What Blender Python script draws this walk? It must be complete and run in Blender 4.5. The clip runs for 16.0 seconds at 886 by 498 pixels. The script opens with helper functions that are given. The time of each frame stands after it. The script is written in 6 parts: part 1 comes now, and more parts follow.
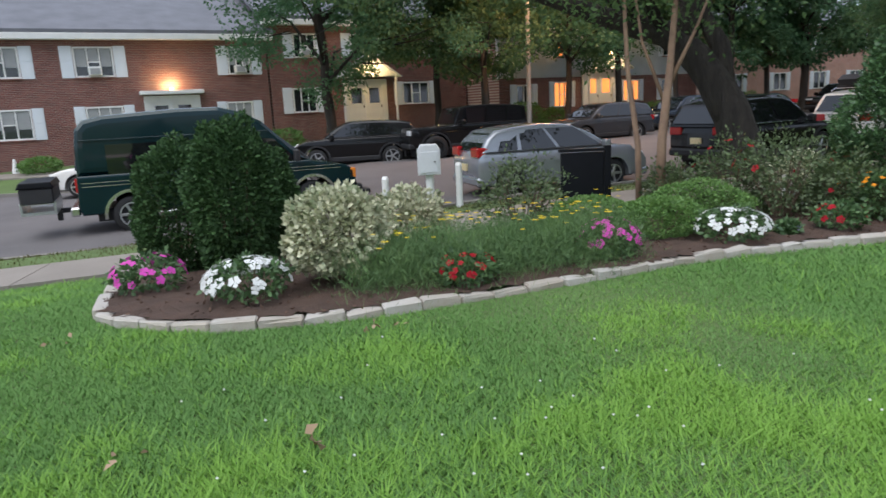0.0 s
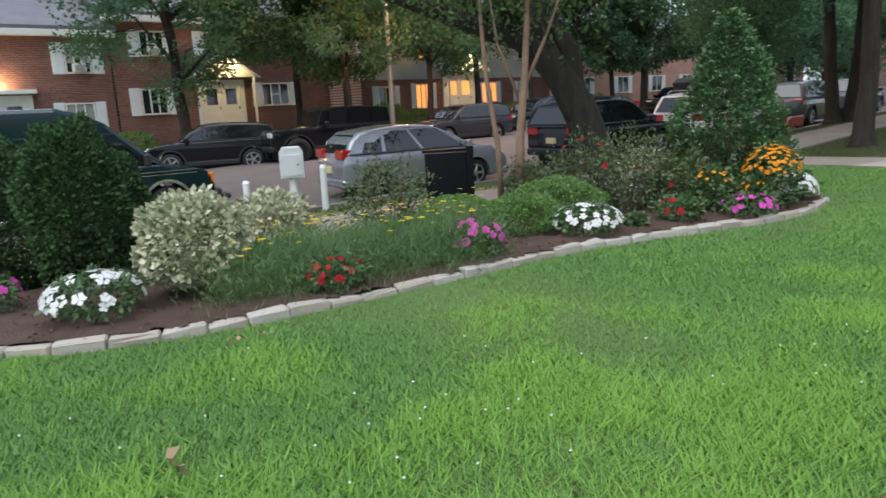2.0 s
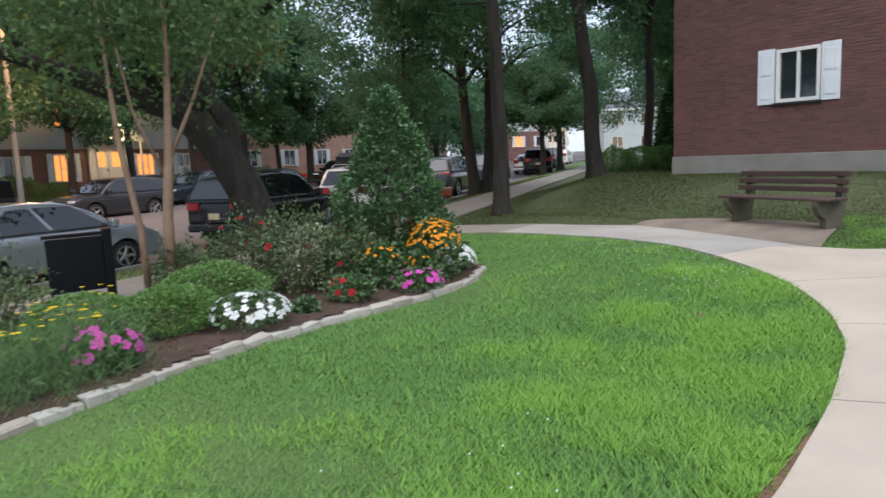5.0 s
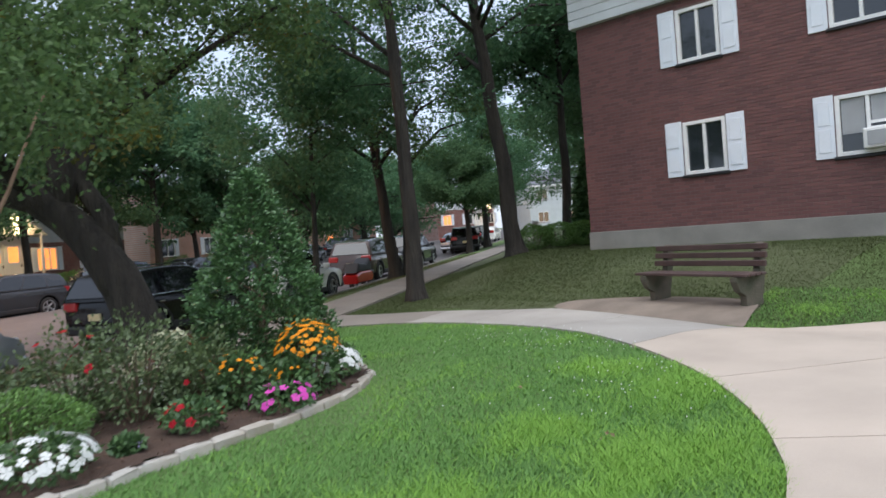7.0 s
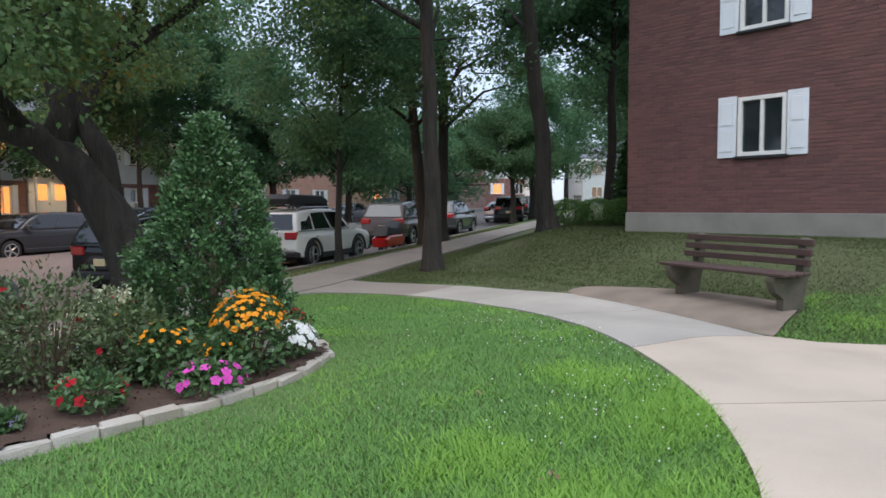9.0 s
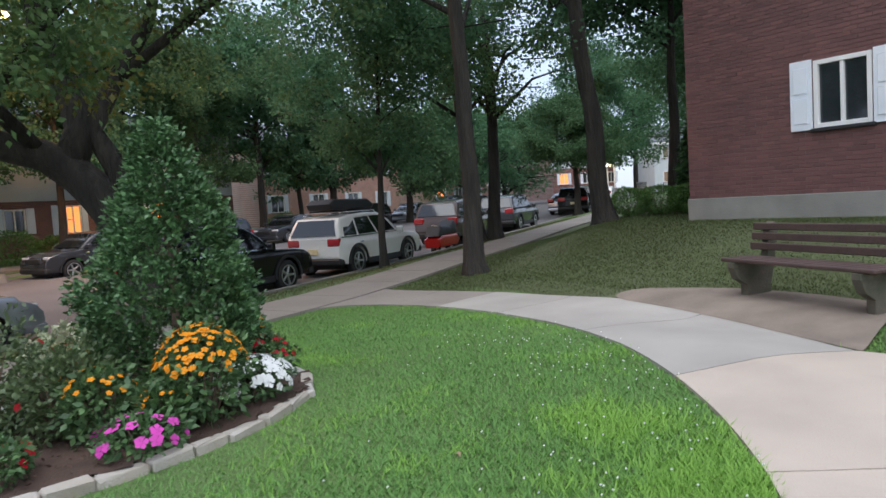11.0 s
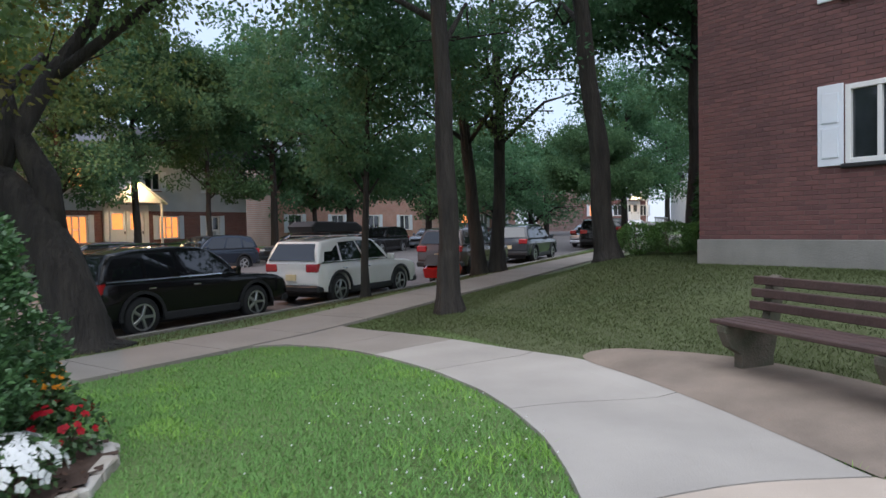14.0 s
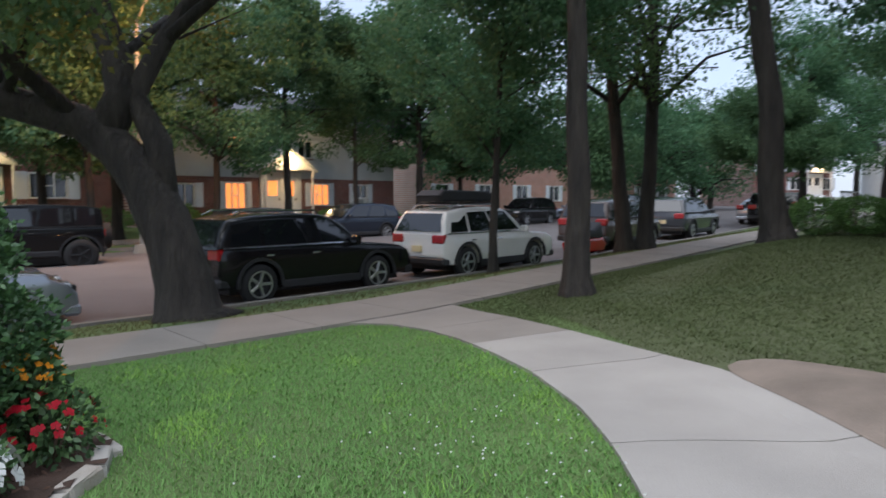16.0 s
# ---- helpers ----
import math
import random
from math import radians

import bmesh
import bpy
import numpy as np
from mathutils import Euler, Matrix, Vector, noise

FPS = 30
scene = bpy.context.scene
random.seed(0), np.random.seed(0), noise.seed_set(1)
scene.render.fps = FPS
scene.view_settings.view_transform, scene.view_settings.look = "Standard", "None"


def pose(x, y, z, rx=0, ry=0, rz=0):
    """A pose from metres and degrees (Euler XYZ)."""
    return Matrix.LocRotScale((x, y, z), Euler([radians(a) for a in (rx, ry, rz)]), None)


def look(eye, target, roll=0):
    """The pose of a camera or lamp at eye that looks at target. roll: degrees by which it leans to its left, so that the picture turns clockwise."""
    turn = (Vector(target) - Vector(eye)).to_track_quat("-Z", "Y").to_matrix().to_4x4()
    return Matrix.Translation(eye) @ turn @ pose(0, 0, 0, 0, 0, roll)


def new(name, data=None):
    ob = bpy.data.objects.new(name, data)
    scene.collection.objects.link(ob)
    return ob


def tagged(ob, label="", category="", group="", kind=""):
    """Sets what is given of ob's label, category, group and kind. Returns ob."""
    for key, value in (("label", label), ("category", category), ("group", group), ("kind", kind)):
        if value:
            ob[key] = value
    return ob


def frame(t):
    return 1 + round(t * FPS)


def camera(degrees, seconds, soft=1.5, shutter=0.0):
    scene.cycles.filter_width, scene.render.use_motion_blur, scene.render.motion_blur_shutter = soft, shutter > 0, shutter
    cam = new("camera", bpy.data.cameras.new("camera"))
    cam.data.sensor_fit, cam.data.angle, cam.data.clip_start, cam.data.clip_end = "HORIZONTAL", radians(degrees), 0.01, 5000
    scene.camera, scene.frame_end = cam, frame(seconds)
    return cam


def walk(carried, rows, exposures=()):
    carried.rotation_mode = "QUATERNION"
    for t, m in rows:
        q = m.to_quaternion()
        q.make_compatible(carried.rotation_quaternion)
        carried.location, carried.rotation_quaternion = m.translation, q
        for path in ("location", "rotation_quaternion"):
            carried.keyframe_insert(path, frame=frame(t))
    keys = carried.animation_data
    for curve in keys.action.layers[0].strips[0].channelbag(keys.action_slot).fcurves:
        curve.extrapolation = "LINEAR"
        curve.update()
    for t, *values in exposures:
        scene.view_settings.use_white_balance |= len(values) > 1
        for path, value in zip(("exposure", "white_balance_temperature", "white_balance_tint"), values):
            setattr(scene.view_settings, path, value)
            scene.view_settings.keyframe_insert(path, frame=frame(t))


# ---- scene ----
cam = camera(66.1, 16.0, soft=1.5, shutter=0.5)
PATH = [
    (0, (0.48, -0.797, 1.325), (0.23, 1.145, 0.916), -2.7),
    (0.5, (0.476, -0.808, 1.325), (0.315, 1.141, 0.909), -2.8),
    (1, (0.475, -0.798, 1.321), (0.394, 1.155, 0.899), -2.9),
    (1.5, (0.482, -0.777, 1.321), (0.508, 1.177, 0.897), -2.8),
    (2, (0.486, -0.766, 1.321), (0.619, 1.184, 0.899), -2.7),
    (2.5, (0.487, -0.763, 1.324), (0.723, 1.18, 0.911), -3.6),
    (3, (0.559, -0.682, 1.319), (0.931, 1.242, 0.918), -4.2),
    (3.5, (0.664, -0.567, 1.32), (1.223, 1.316, 0.942), -3.5),
    (4, (0.708, -0.452, 1.306), (1.463, 1.37, 0.977), -4.2),
    (4.2, (0.669, -0.373, 1.32), (1.494, 1.424, 1.018), -3.6),
    (6.3, (1.461, 0.295, 1.356), (2.624, 1.904, 1.117), -2.4),
    (6.5, (1.567, 0.339, 1.37), (2.729, 1.955, 1.17), -2.1),
    (7, (1.85, 0.498, 1.389), (3.049, 2.098, 1.348), -4.5),
    (7.5, (2.11, 0.662, 1.41), (3.35, 2.23, 1.383), -5.0),
    (8, (2.377, 0.703, 1.404), (3.516, 2.347, 1.335), -3.8),
    (8.5, (2.657, 0.779, 1.387), (3.865, 2.368, 1.269), -3.4),
    (9, (2.952, 0.867, 1.388), (4.021, 2.552, 1.255), -0.4),
    (9.5, (3.206, 1.012, 1.397), (4.211, 2.734, 1.238), -1.8),
    (9.7, (3.309, 1.074, 1.419), (4.29, 2.809, 1.258), -2.4),
    (12, (4.598, 1.714, 1.433), (5.381, 3.551, 1.317), -3.2),
    (12.5, (4.873, 1.844, 1.436), (5.6, 3.704, 1.321), -3.1),
    (13, (5.147, 2.008, 1.464), (5.993, 3.816, 1.343), -3.1),
    (13.5, (5.37, 2.165, 1.463), (6.187, 3.989, 1.373), 0.2),
    (14, (5.658, 2.356, 1.444), (6.456, 4.189, 1.383), -1.1),
    (14.5, (5.875, 2.598, 1.454), (6.665, 4.435, 1.408), 0.1),
    (14.8, (6.037, 2.75, 1.448), (6.752, 4.617, 1.399), 1.3),
    (15, (6.095, 2.819, 1.465), (6.779, 4.697, 1.399), 1.1),
    (15.5, (6.299, 3.079, 1.442), (6.852, 4.999, 1.355), -0.6),
    (16, (6.529, 3.354, 1.418), (6.897, 5.314, 1.277), -0.1),
]
walk(cam, [(t, look(eye, target, roll)) for t, eye, target, roll in PATH], [(0, 1.05, 6250, 8), (3, 1.18, 6300, 8), (9, 1.1, 6150, 8), (12.5, 1.1, 6050, 9), (16, 0.98, 6000, 9)])

# ---------------------------------------------------------------- light
world = bpy.data.worlds.new("dusk_sky")
scene.world = world
world.use_nodes = True
wn = world.node_tree
sky = wn.nodes.new("ShaderNodeTexSky")
sky.sky_type, sky.sun_disc = "NISHITA", False
sky.sun_elevation, sky.sun_rotation = radians(7), radians(200)
sky.air_density, sky.dust_density, sky.ozone_density = 1.0, 0.6, 2.0
veil = wn.nodes.new("ShaderNodeMix")
veil.data_type = "RGBA"
veil.inputs["Factor"].default_value = 0.72
veil.inputs["B"].default_value = (6.0, 6.6, 8.2, 1)
wn.links.new(sky.outputs[0], veil.inputs["A"])
wn.links.new(veil.outputs["Result"], wn.nodes["Background"].inputs[0])
wn.nodes["Background"].inputs[1].default_value = 0.078
sun_data = bpy.data.lights.new("sun", "SUN")
sun_data.energy, sun_data.angle, sun_data.color = 1.5, radians(70), (1.0, 0.96, 0.92)
sun = new("sun", sun_data)
sun.matrix_world = look((0, 0, 30), (6, 12, 0))

# ---------------------------------------------------------------- plan of the ground
def sm(a):
    a = np.clip(a, 0.0, 1.0)
    return a * a * (3 - 2 * a)


def curve_y(x):
    """Inner edge of the public sidewalk."""
    u = np.asarray(x, float) + 4
    mid = 6.4 + 0.35 * u + 0.013 * u * u
    lo = 6.4 - 0.35 * 8 + 0.013 * 64 + (0.35 - 0.026 * 8) * (u + 8)
    hi = 6.4 + 7.0 + 5.2 + 0.87 * (u - 20)
    return np.where(u < -8, lo, np.where(u > 20, hi, mid))


def curve_slope(x):
    return 0.35 + 0.026 * np.clip(np.asarray(x, float) + 4, -8, 20)


def street(x, d):
    """Point at the distance d from the sidewalk's inner edge, across the street, and the street's heading there."""
    k = float(curve_slope(x))
    c = 1 / math.sqrt(1 + k * k)
    return x - d * k * c, float(curve_y(x)) + d * c, math.atan(k)


def across(x, y):
    xx = np.asarray(x, float)
    yy = np.asarray(y, float)
    f = xx
    for _ in range(12):
        k = curve_slope(f)
        d = (yy - curve_y(f)) / np.sqrt(1 + k * k)
        f = 0.5 * f + 0.5 * (xx + d * k / np.sqrt(1 + k * k))
    k = curve_slope(f)
    return (yy - curve_y(f)) * 1 / np.sqrt(1 + k * k) + (xx - f) * -k / np.sqrt(1 + k * k), f


def road_z(f):
    return np.interp(f, [-30, -9, -5, 2, 8, 12, 25, 45, 90], [-1.2, -0.95, -0.84, -0.52, -0.43, -0.37, -0.2, 0.3, 1.6])


def walk_z(f):
    return np.interp(f, [-30, -9, -4, 2, 8, 12, 18, 25, 45, 90], [-0.85, -0.55, -0.32, -0.2, -0.11, 0.07, 0.17, 0.24, 0.55, 1.8])


KERB_D = 3.85


def walk_lo(f):
    """Inner edge of the sidewalk slabs, measured from the plan's curve."""
    return np.interp(f, [-6, -3, 2], [-0.35, -0.35, 0.14])


def walk_hi(f):
    return np.interp(f, [-6, -3, 2], [0.85, 0.85, 1.5])


def far_d(f):
    """Where the far kerb runs; the street widens a little along the way."""
    return np.interp(f, [-15, -5, 5, 13], [16.3, 17.6, 18.6, 18.9])


def ground_z(x, y):
    d, f = across(x, y)
    zs, zr = walk_z(f), road_z(f)
    rise = 0.62 * sm((np.asarray(x, float) - 10.3) / 4.2) * sm(-d / 3.6 + 0.1) * sm((np.asarray(y, float) + 4) / 6)
    rise = rise + 0.12 * sm((np.asarray(x, float) - 3.8) / 3.2) * sm((9.5 - np.asarray(y, float)) / 4.5) * sm((9.6 - np.asarray(x, float)) / 1.5)
    flat = sm(-d / 3.2)
    lawn = zs * (1 - flat) + rise + (0.04 * sm((np.asarray(x, float) - 7) / 2.2) + 0.12 * sm((np.asarray(x, float) - 9.3) / 0.9)) * flat
    verge = zs + (zr + 0.13 - zs) * sm((d - 1.6) / (KERB_D - 1.6))
    beyond = zr + 0.13 + 0.45 * sm((d - far_d(f)) / 9)
    z = np.where(d < 0, lawn, np.where(d < KERB_D, verge, np.where(d < far_d(f), zr - 0.2, beyond)))
    return z


def gz(x, y):
    return float(ground_z(x, y))


# ---------------------------------------------------------------- building helpers
def raw_mesh(name, polys):
    """A mesh from an array of alike polygons, (count, corners, 3)."""
    n, k = polys.shape[:2]
    me = bpy.data.meshes.new(name)
    me.vertices.add(n * k)
    me.vertices.foreach_set("co", polys.astype(np.float32).ravel())
    me.loops.add(n * k)
    me.loops.foreach_set("vertex_index", np.arange(n * k, dtype=np.int32))
    me.polygons.add(n)
    me.polygons.foreach_set("loop_start", np.arange(0, n * k, k, dtype=np.int32))
    me.update(calc_edges=True)
    return me


def mesh_part(name, me, material, parent=None, label="", at=None):
    me.materials.clear()
    me.materials.append(material)
    ob = new(name, me)
    if parent is not None:
        ob.parent = parent
    if at is not None:
        ob.matrix_basis = at
    return tagged(ob, label)


def part(name, bm, material, parent=None, label="", smooth=False, at=None):
    me = bpy.data.meshes.new(name)
    bm.normal_update()
    bm.to_mesh(me)
    bm.free()
    if smooth:
        for p in me.polygons:
            p.use_smooth = True
        if smooth == "edges":
            me.set_sharp_from_angle(angle=radians(32))
    return mesh_part(name, me, material, parent, label, at)


def thing(name, m, label, category, group="", kind=""):
    ob = new(name)
    ob.empty_display_size = 0.1
    ob.matrix_basis = m
    return tagged(ob, label, category, group, kind)


def add_box(bm, lo, hi, bevel=0.0, m=None):
    lo, hi = Vector(lo), Vector(hi)
    made = bmesh.ops.create_cube(bm, size=1.0)["verts"]
    for v in made:
        v.co = Vector([(lo[i] + hi[i]) / 2 + v.co[i] * (hi[i] - lo[i]) for i in range(3)])
    if bevel:
        edges = list({e for v in made for e in v.link_edges})
        r = bmesh.ops.bevel(bm, geom=edges, offset=bevel, segments=1, affect="EDGES", profile=0.7)
        made = list({v for f in r["faces"] for v in f.verts} | {v for v in made if v.is_valid})
    if m is not None:
        bmesh.ops.transform(bm, matrix=m, verts=made)
    return made


def box(lo, hi, bevel=0.0):
    bm = bmesh.new()
    add_box(bm, lo, hi, bevel)
    return bm


def tube(bm, points, sides=7, cap=True):
    """A tapered tube along (x, y, z, radius) points."""
    rings = []
    whole = (Vector(points[-1][:3]) - Vector(points[0][:3])).normalized()
    ref = Vector((0, 1, 0)) if abs(whole.y) < 0.7 else Vector((1, 0, 0))
    for i, p in enumerate(points):
        a = Vector(points[max(i - 1, 0)][:3])
        b = Vector(points[min(i + 1, len(points) - 1)][:3])
        d = (b - a).normalized()
        u = (ref - d * ref.dot(d)).normalized()
        w = d.cross(u)
        rings.append([bm.verts.new(Vector(p[:3]) + (u * math.cos(s * 2 * math.pi / sides) + w * math.sin(s * 2 * math.pi / sides)) * p[3]) for s in range(sides)])
    for r0, r1 in zip(rings, rings[1:]):
        for s in range(sides):
            bm.faces.new((r0[s], r0[(s + 1) % sides], r1[(s + 1) % sides], r1[s]))
    if cap:
        bm.faces.new(rings[0][::-1])
        bm.faces.new(rings[-1])


def cylinder(r0, r1, z0, z1, sides=16):
    bm = bmesh.new()
    tube(bm, [(0, 0, z0, r0), (0, 0, z1, r1)], sides)
    return bm


def strip(bm, left, right):
    vs = [(bm.verts.new(a), bm.verts.new(b)) for a, b in zip(left, right)]
    for (a, b), (c, d) in zip(vs, vs[1:]):
        bm.faces.new((a, b, d, c))


def leaves(centres, out, size, rng, fold=0.25, wide=0.55, droop=0.3):
    """Diamond leaves, folded along the midrib, at the centres, leaning along out."""
    n = len(centres)
    d = out + rng.normal(0, 0.6, (n, 3))
    d[:, 2] -= droop
    d /= np.linalg.norm(d, axis=1)[:, None] + 1e-9
    r = rng.normal(0, 1, (n, 3))
    s = np.cross(d, r)
    s /= np.linalg.norm(s, axis=1)[:, None] + 1e-9
    nrm = np.cross(s, d)
    L = (size * rng.uniform(0.7, 1.3, n))[:, None] if np.ndim(size) == 0 else size[:, None]
    tip = centres + d * L
    mid = centres + d * L * 0.45 + nrm * L * fold * 0.3
    return np.stack([centres, mid + s * L * wide * 0.5, tip, mid - s * L * wide * 0.5], 1)


# ---------------------------------------------------------------- materials
def mat(name, base, rough=0.6, metal=0.0, var=0.25, scale=6.0, bump=0.15, fine=60.0, other=None, spec=0.5, coat=0.0, island=False, rand=0.0, translucent=0.0, emit=None, alpha=None):
    m = bpy.data.materials.new(name)
    m.use_nodes = True
    t = m.node_tree
    b = t.nodes["Principled BSDF"]
    b.inputs["Roughness"].default_value = rough
    b.inputs["Metallic"].default_value = metal
    b.inputs["Specular IOR Level"].default_value = spec
    b.inputs["Coat Weight"].default_value = coat
    b.inputs["Coat Roughness"].default_value = 0.05
    co = t.nodes.new("ShaderNodeTexCoord")
    n1 = t.nodes.new("ShaderNodeTexNoise")
    n1.inputs["Scale"].default_value = scale
    n1.inputs["Detail"].default_value = 5
    n2 = t.nodes.new("ShaderNodeTexNoise")
    n2.inputs["Scale"].default_value = fine
    n2.inputs["Detail"].default_value = 3
    for n in (n1, n2):
        t.links.new(co.outputs["Object"], n.inputs["Vector"])
    ramp = t.nodes.new("ShaderNodeMix")
    ramp.data_type = "RGBA"
    c2 = other or tuple(max(0.0, c * (1 - 1.6 * var)) for c in base)
    ramp.inputs["A"].default_value = (*base, 1)
    ramp.inputs["B"].default_value = (*c2, 1)
    add = t.nodes.new("ShaderNodeMath")
    add.operation = "MULTIPLY_ADD"
    add.inputs[1].default_value = 0.5
    t.links.new(n2.outputs[0], add.inputs[0])
    sub = t.nodes.new("ShaderNodeMapRange")
    sub.inputs["From Min"].default_value, sub.inputs["From Max"].default_value = 0.3, 0.7
    t.links.new(n1.outputs[0], sub.inputs["Value"])
    half = t.nodes.new("ShaderNodeMath")
    half.operation = "MULTIPLY_ADD"
    half.inputs[1].default_value = 0.75
    half.inputs[2].default_value = -0.12
    t.links.new(sub.outputs[0], half.inputs[0])
    t.links.new(half.outputs[0], add.inputs[2])
    drive = add.outputs[0]
    if island or rand:
        src = t.nodes.new("ShaderNodeNewGeometry").outputs["Random Per Island"] if island else t.nodes.new("ShaderNodeObjectInfo").outputs["Random"]
        mx = t.nodes.new("ShaderNodeMix")
        mx.inputs["Factor"].default_value = 0.65 if island else rand
        t.links.new(drive, mx.inputs["A"])
        t.links.new(src, mx.inputs["B"])
        drive = mx.outputs["Result"]
    cl = t.nodes.new("ShaderNodeClamp")
    t.links.new(drive, cl.inputs[0])
    t.links.new(cl.outputs[0], ramp.inputs["Factor"])
    t.links.new(ramp.outputs["Result"], b.inputs["Base Color"])
    if bump:
        bp = t.nodes.new("ShaderNodeBump")
        bp.inputs["Strength"].default_value = bump
        bp.inputs["Distance"].default_value = 0.02
        t.links.new(n2.outputs[0], bp.inputs["Height"])
        t.links.new(bp.outputs[0], b.inputs["Normal"])
    if emit:
        b.inputs["Emission Color"].default_value = (*emit[:3], 1)
        b.inputs["Emission Strength"].default_value = emit[3]
    if translucent:
        tr = t.nodes.new("ShaderNodeBsdfTranslucent")
        t.links.new(ramp.outputs["Result"], tr.inputs["Color"])
        ms = t.nodes.new("ShaderNodeMixShader")
        ms.inputs[0].default_value = translucent
        t.links.new(b.outputs[0], ms.inputs[1])
        t.links.new(tr.outputs[0], ms.inputs[2])
        t.links.new(ms.outputs[0], t.nodes["Material Output"].inputs["Surface"])
    return m


def brick_mat(name, c1, c2, mortar, axis):
    """Coursed brick for walls that stay far off; axis turns the wall's plane into the pattern's."""
    m = mat(name, c1, 0.85, other=c2)
    t = m.node_tree
    b = t.nodes["Principled BSDF"]
    co = t.nodes.new("ShaderNodeTexCoord")
    mp = t.nodes.new("ShaderNodeMapping")
    mp.inputs["Rotation"].default_value = axis
    br = t.nodes.new("ShaderNodeTexBrick")
    br.inputs["Color1"].default_value, br.inputs["Color2"].default_value, br.inputs["Mortar"].default_value = (*c1, 1), (*c2, 1), (*mortar, 1)
    br.inputs["Scale"].default_value = 1
    br.inputs["Brick Width"].default_value, br.inputs["Row Height"].default_value, br.inputs["Mortar Size"].default_value = 0.21, 0.075, 0.006
    t.links.new(co.outputs["Object"], mp.inputs["Vector"])
    t.links.new(mp.outputs[0], br.inputs["Vector"])
    mx = t.nodes.new("ShaderNodeMix")
    mx.data_type = "RGBA"
    mx.blend_type = "MULTIPLY"
    mx.inputs["Factor"].default_value = 0.6
    ns = t.nodes.new("ShaderNodeTexNoise")
    ns.inputs["Scale"].default_value = 1.2
    t.links.new(co.outputs["Object"], ns.inputs["Vector"])
    mr = t.nodes.new("ShaderNodeMapRange")
    mr.inputs["To Min"].default_value = 0.55
    mr.inputs["To Max"].default_value = 1.35
    t.links.new(ns.outputs[0], mr.inputs["Value"])
    t.links.new(br.outputs["Color"], mx.inputs["A"])
    t.links.new(mr.outputs[0], mx.inputs["B"])
    t.links.new(mx.outputs["Result"], b.inputs["Base Color"])
    return m


M = {}
M["grass_soil"] = mat("grass_soil", (0.105, 0.165, 0.046), 0.95, var=0.3, scale=0.8, fine=35, bump=0.6, other=(0.075, 0.115, 0.034))
M["blade"] = mat("grass_blade", (0.19, 0.345, 0.104), 0.7, scale=0.55, fine=9, island=True, other=(0.125, 0.25, 0.068), bump=0, translucent=0.3, spec=0.2)
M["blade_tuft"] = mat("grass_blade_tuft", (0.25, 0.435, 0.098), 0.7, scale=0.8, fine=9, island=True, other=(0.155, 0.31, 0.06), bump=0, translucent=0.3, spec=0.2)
M["blade_lush"] = mat("grass_blade_lush", (0.295, 0.49, 0.10), 0.65, scale=0.8, fine=9, island=True, other=(0.185, 0.36, 0.062), bump=0, translucent=0.35, spec=0.2)
# blades and turf of the rise: olive, darkened to carry the canopy's shade
M["blade_slope_shaded"] = mat("grass_blade_slope_shaded", (0.098, 0.125, 0.05), 0.75, scale=0.4, fine=7, island=True, other=(0.08, 0.10, 0.041), bump=0, translucent=0.25, spec=0.2)
M["slope_soil_shaded"] = mat("slope_turf_shaded", (0.085, 0.108, 0.043), 0.95, var=0.25, scale=0.9, fine=30, bump=0.4, other=(0.075, 0.082, 0.038))
M["blade_dry"] = mat("grass_blade_verge", (0.115, 0.14, 0.048), 0.75, scale=0.5, fine=7, island=True, other=(0.10, 0.075, 0.045), bump=0, translucent=0.25, spec=0.2)
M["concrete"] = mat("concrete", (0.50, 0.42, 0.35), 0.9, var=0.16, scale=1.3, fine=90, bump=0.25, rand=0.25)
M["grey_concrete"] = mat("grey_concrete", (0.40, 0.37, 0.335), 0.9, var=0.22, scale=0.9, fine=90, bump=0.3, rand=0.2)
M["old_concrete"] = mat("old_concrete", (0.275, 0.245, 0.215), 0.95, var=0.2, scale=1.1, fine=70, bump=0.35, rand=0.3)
M["dirt"] = mat("bare_earth", (0.25, 0.20, 0.16), 0.95, var=0.25, scale=2.5, fine=60, bump=0.5)
M["red_earth"] = mat("red_brown_earth", (0.20, 0.11, 0.065), 0.95, var=0.35, scale=6, fine=60, bump=0.8)
M["asphalt"] = mat("asphalt", (0.14, 0.128, 0.128), 0.85, var=0.2, scale=0.5, fine=120, bump=0.3)
M["kerb"] = mat("kerb_concrete", (0.25, 0.23, 0.205), 0.9, var=0.2, scale=2, fine=50)
M["granite"] = mat("granite_block", (0.47, 0.455, 0.43), 0.85, var=0.2, scale=9, fine=110, bump=0.5, rand=0.5, other=(0.34, 0.29, 0.23))
M["mulch"] = mat("mulch", (0.085, 0.05, 0.035), 0.95, var=0.3, scale=5, fine=70, bump=0.8)
M["chip"] = mat("mulch_chip", (0.13, 0.075, 0.05), 0.9, island=True, other=(0.045, 0.025, 0.018), scale=10, bump=0)
def furrowed(m):
    """Stretches a bark's grain along the trunk and deepens its relief."""
    t = m.node_tree
    mp = t.nodes.new("ShaderNodeMapping")
    mp.inputs["Scale"].default_value = (1, 1, 0.16)
    co = next(n for n in t.nodes if n.type == "TEX_COORD")
    t.links.new(co.outputs["Object"], mp.inputs["Vector"])
    for n in t.nodes:
        if n.type == "TEX_NOISE":
            t.links.new(mp.outputs[0], n.inputs["Vector"])
        if n.type == "BUMP":
            n.inputs["Distance"].default_value = 0.07
    return m


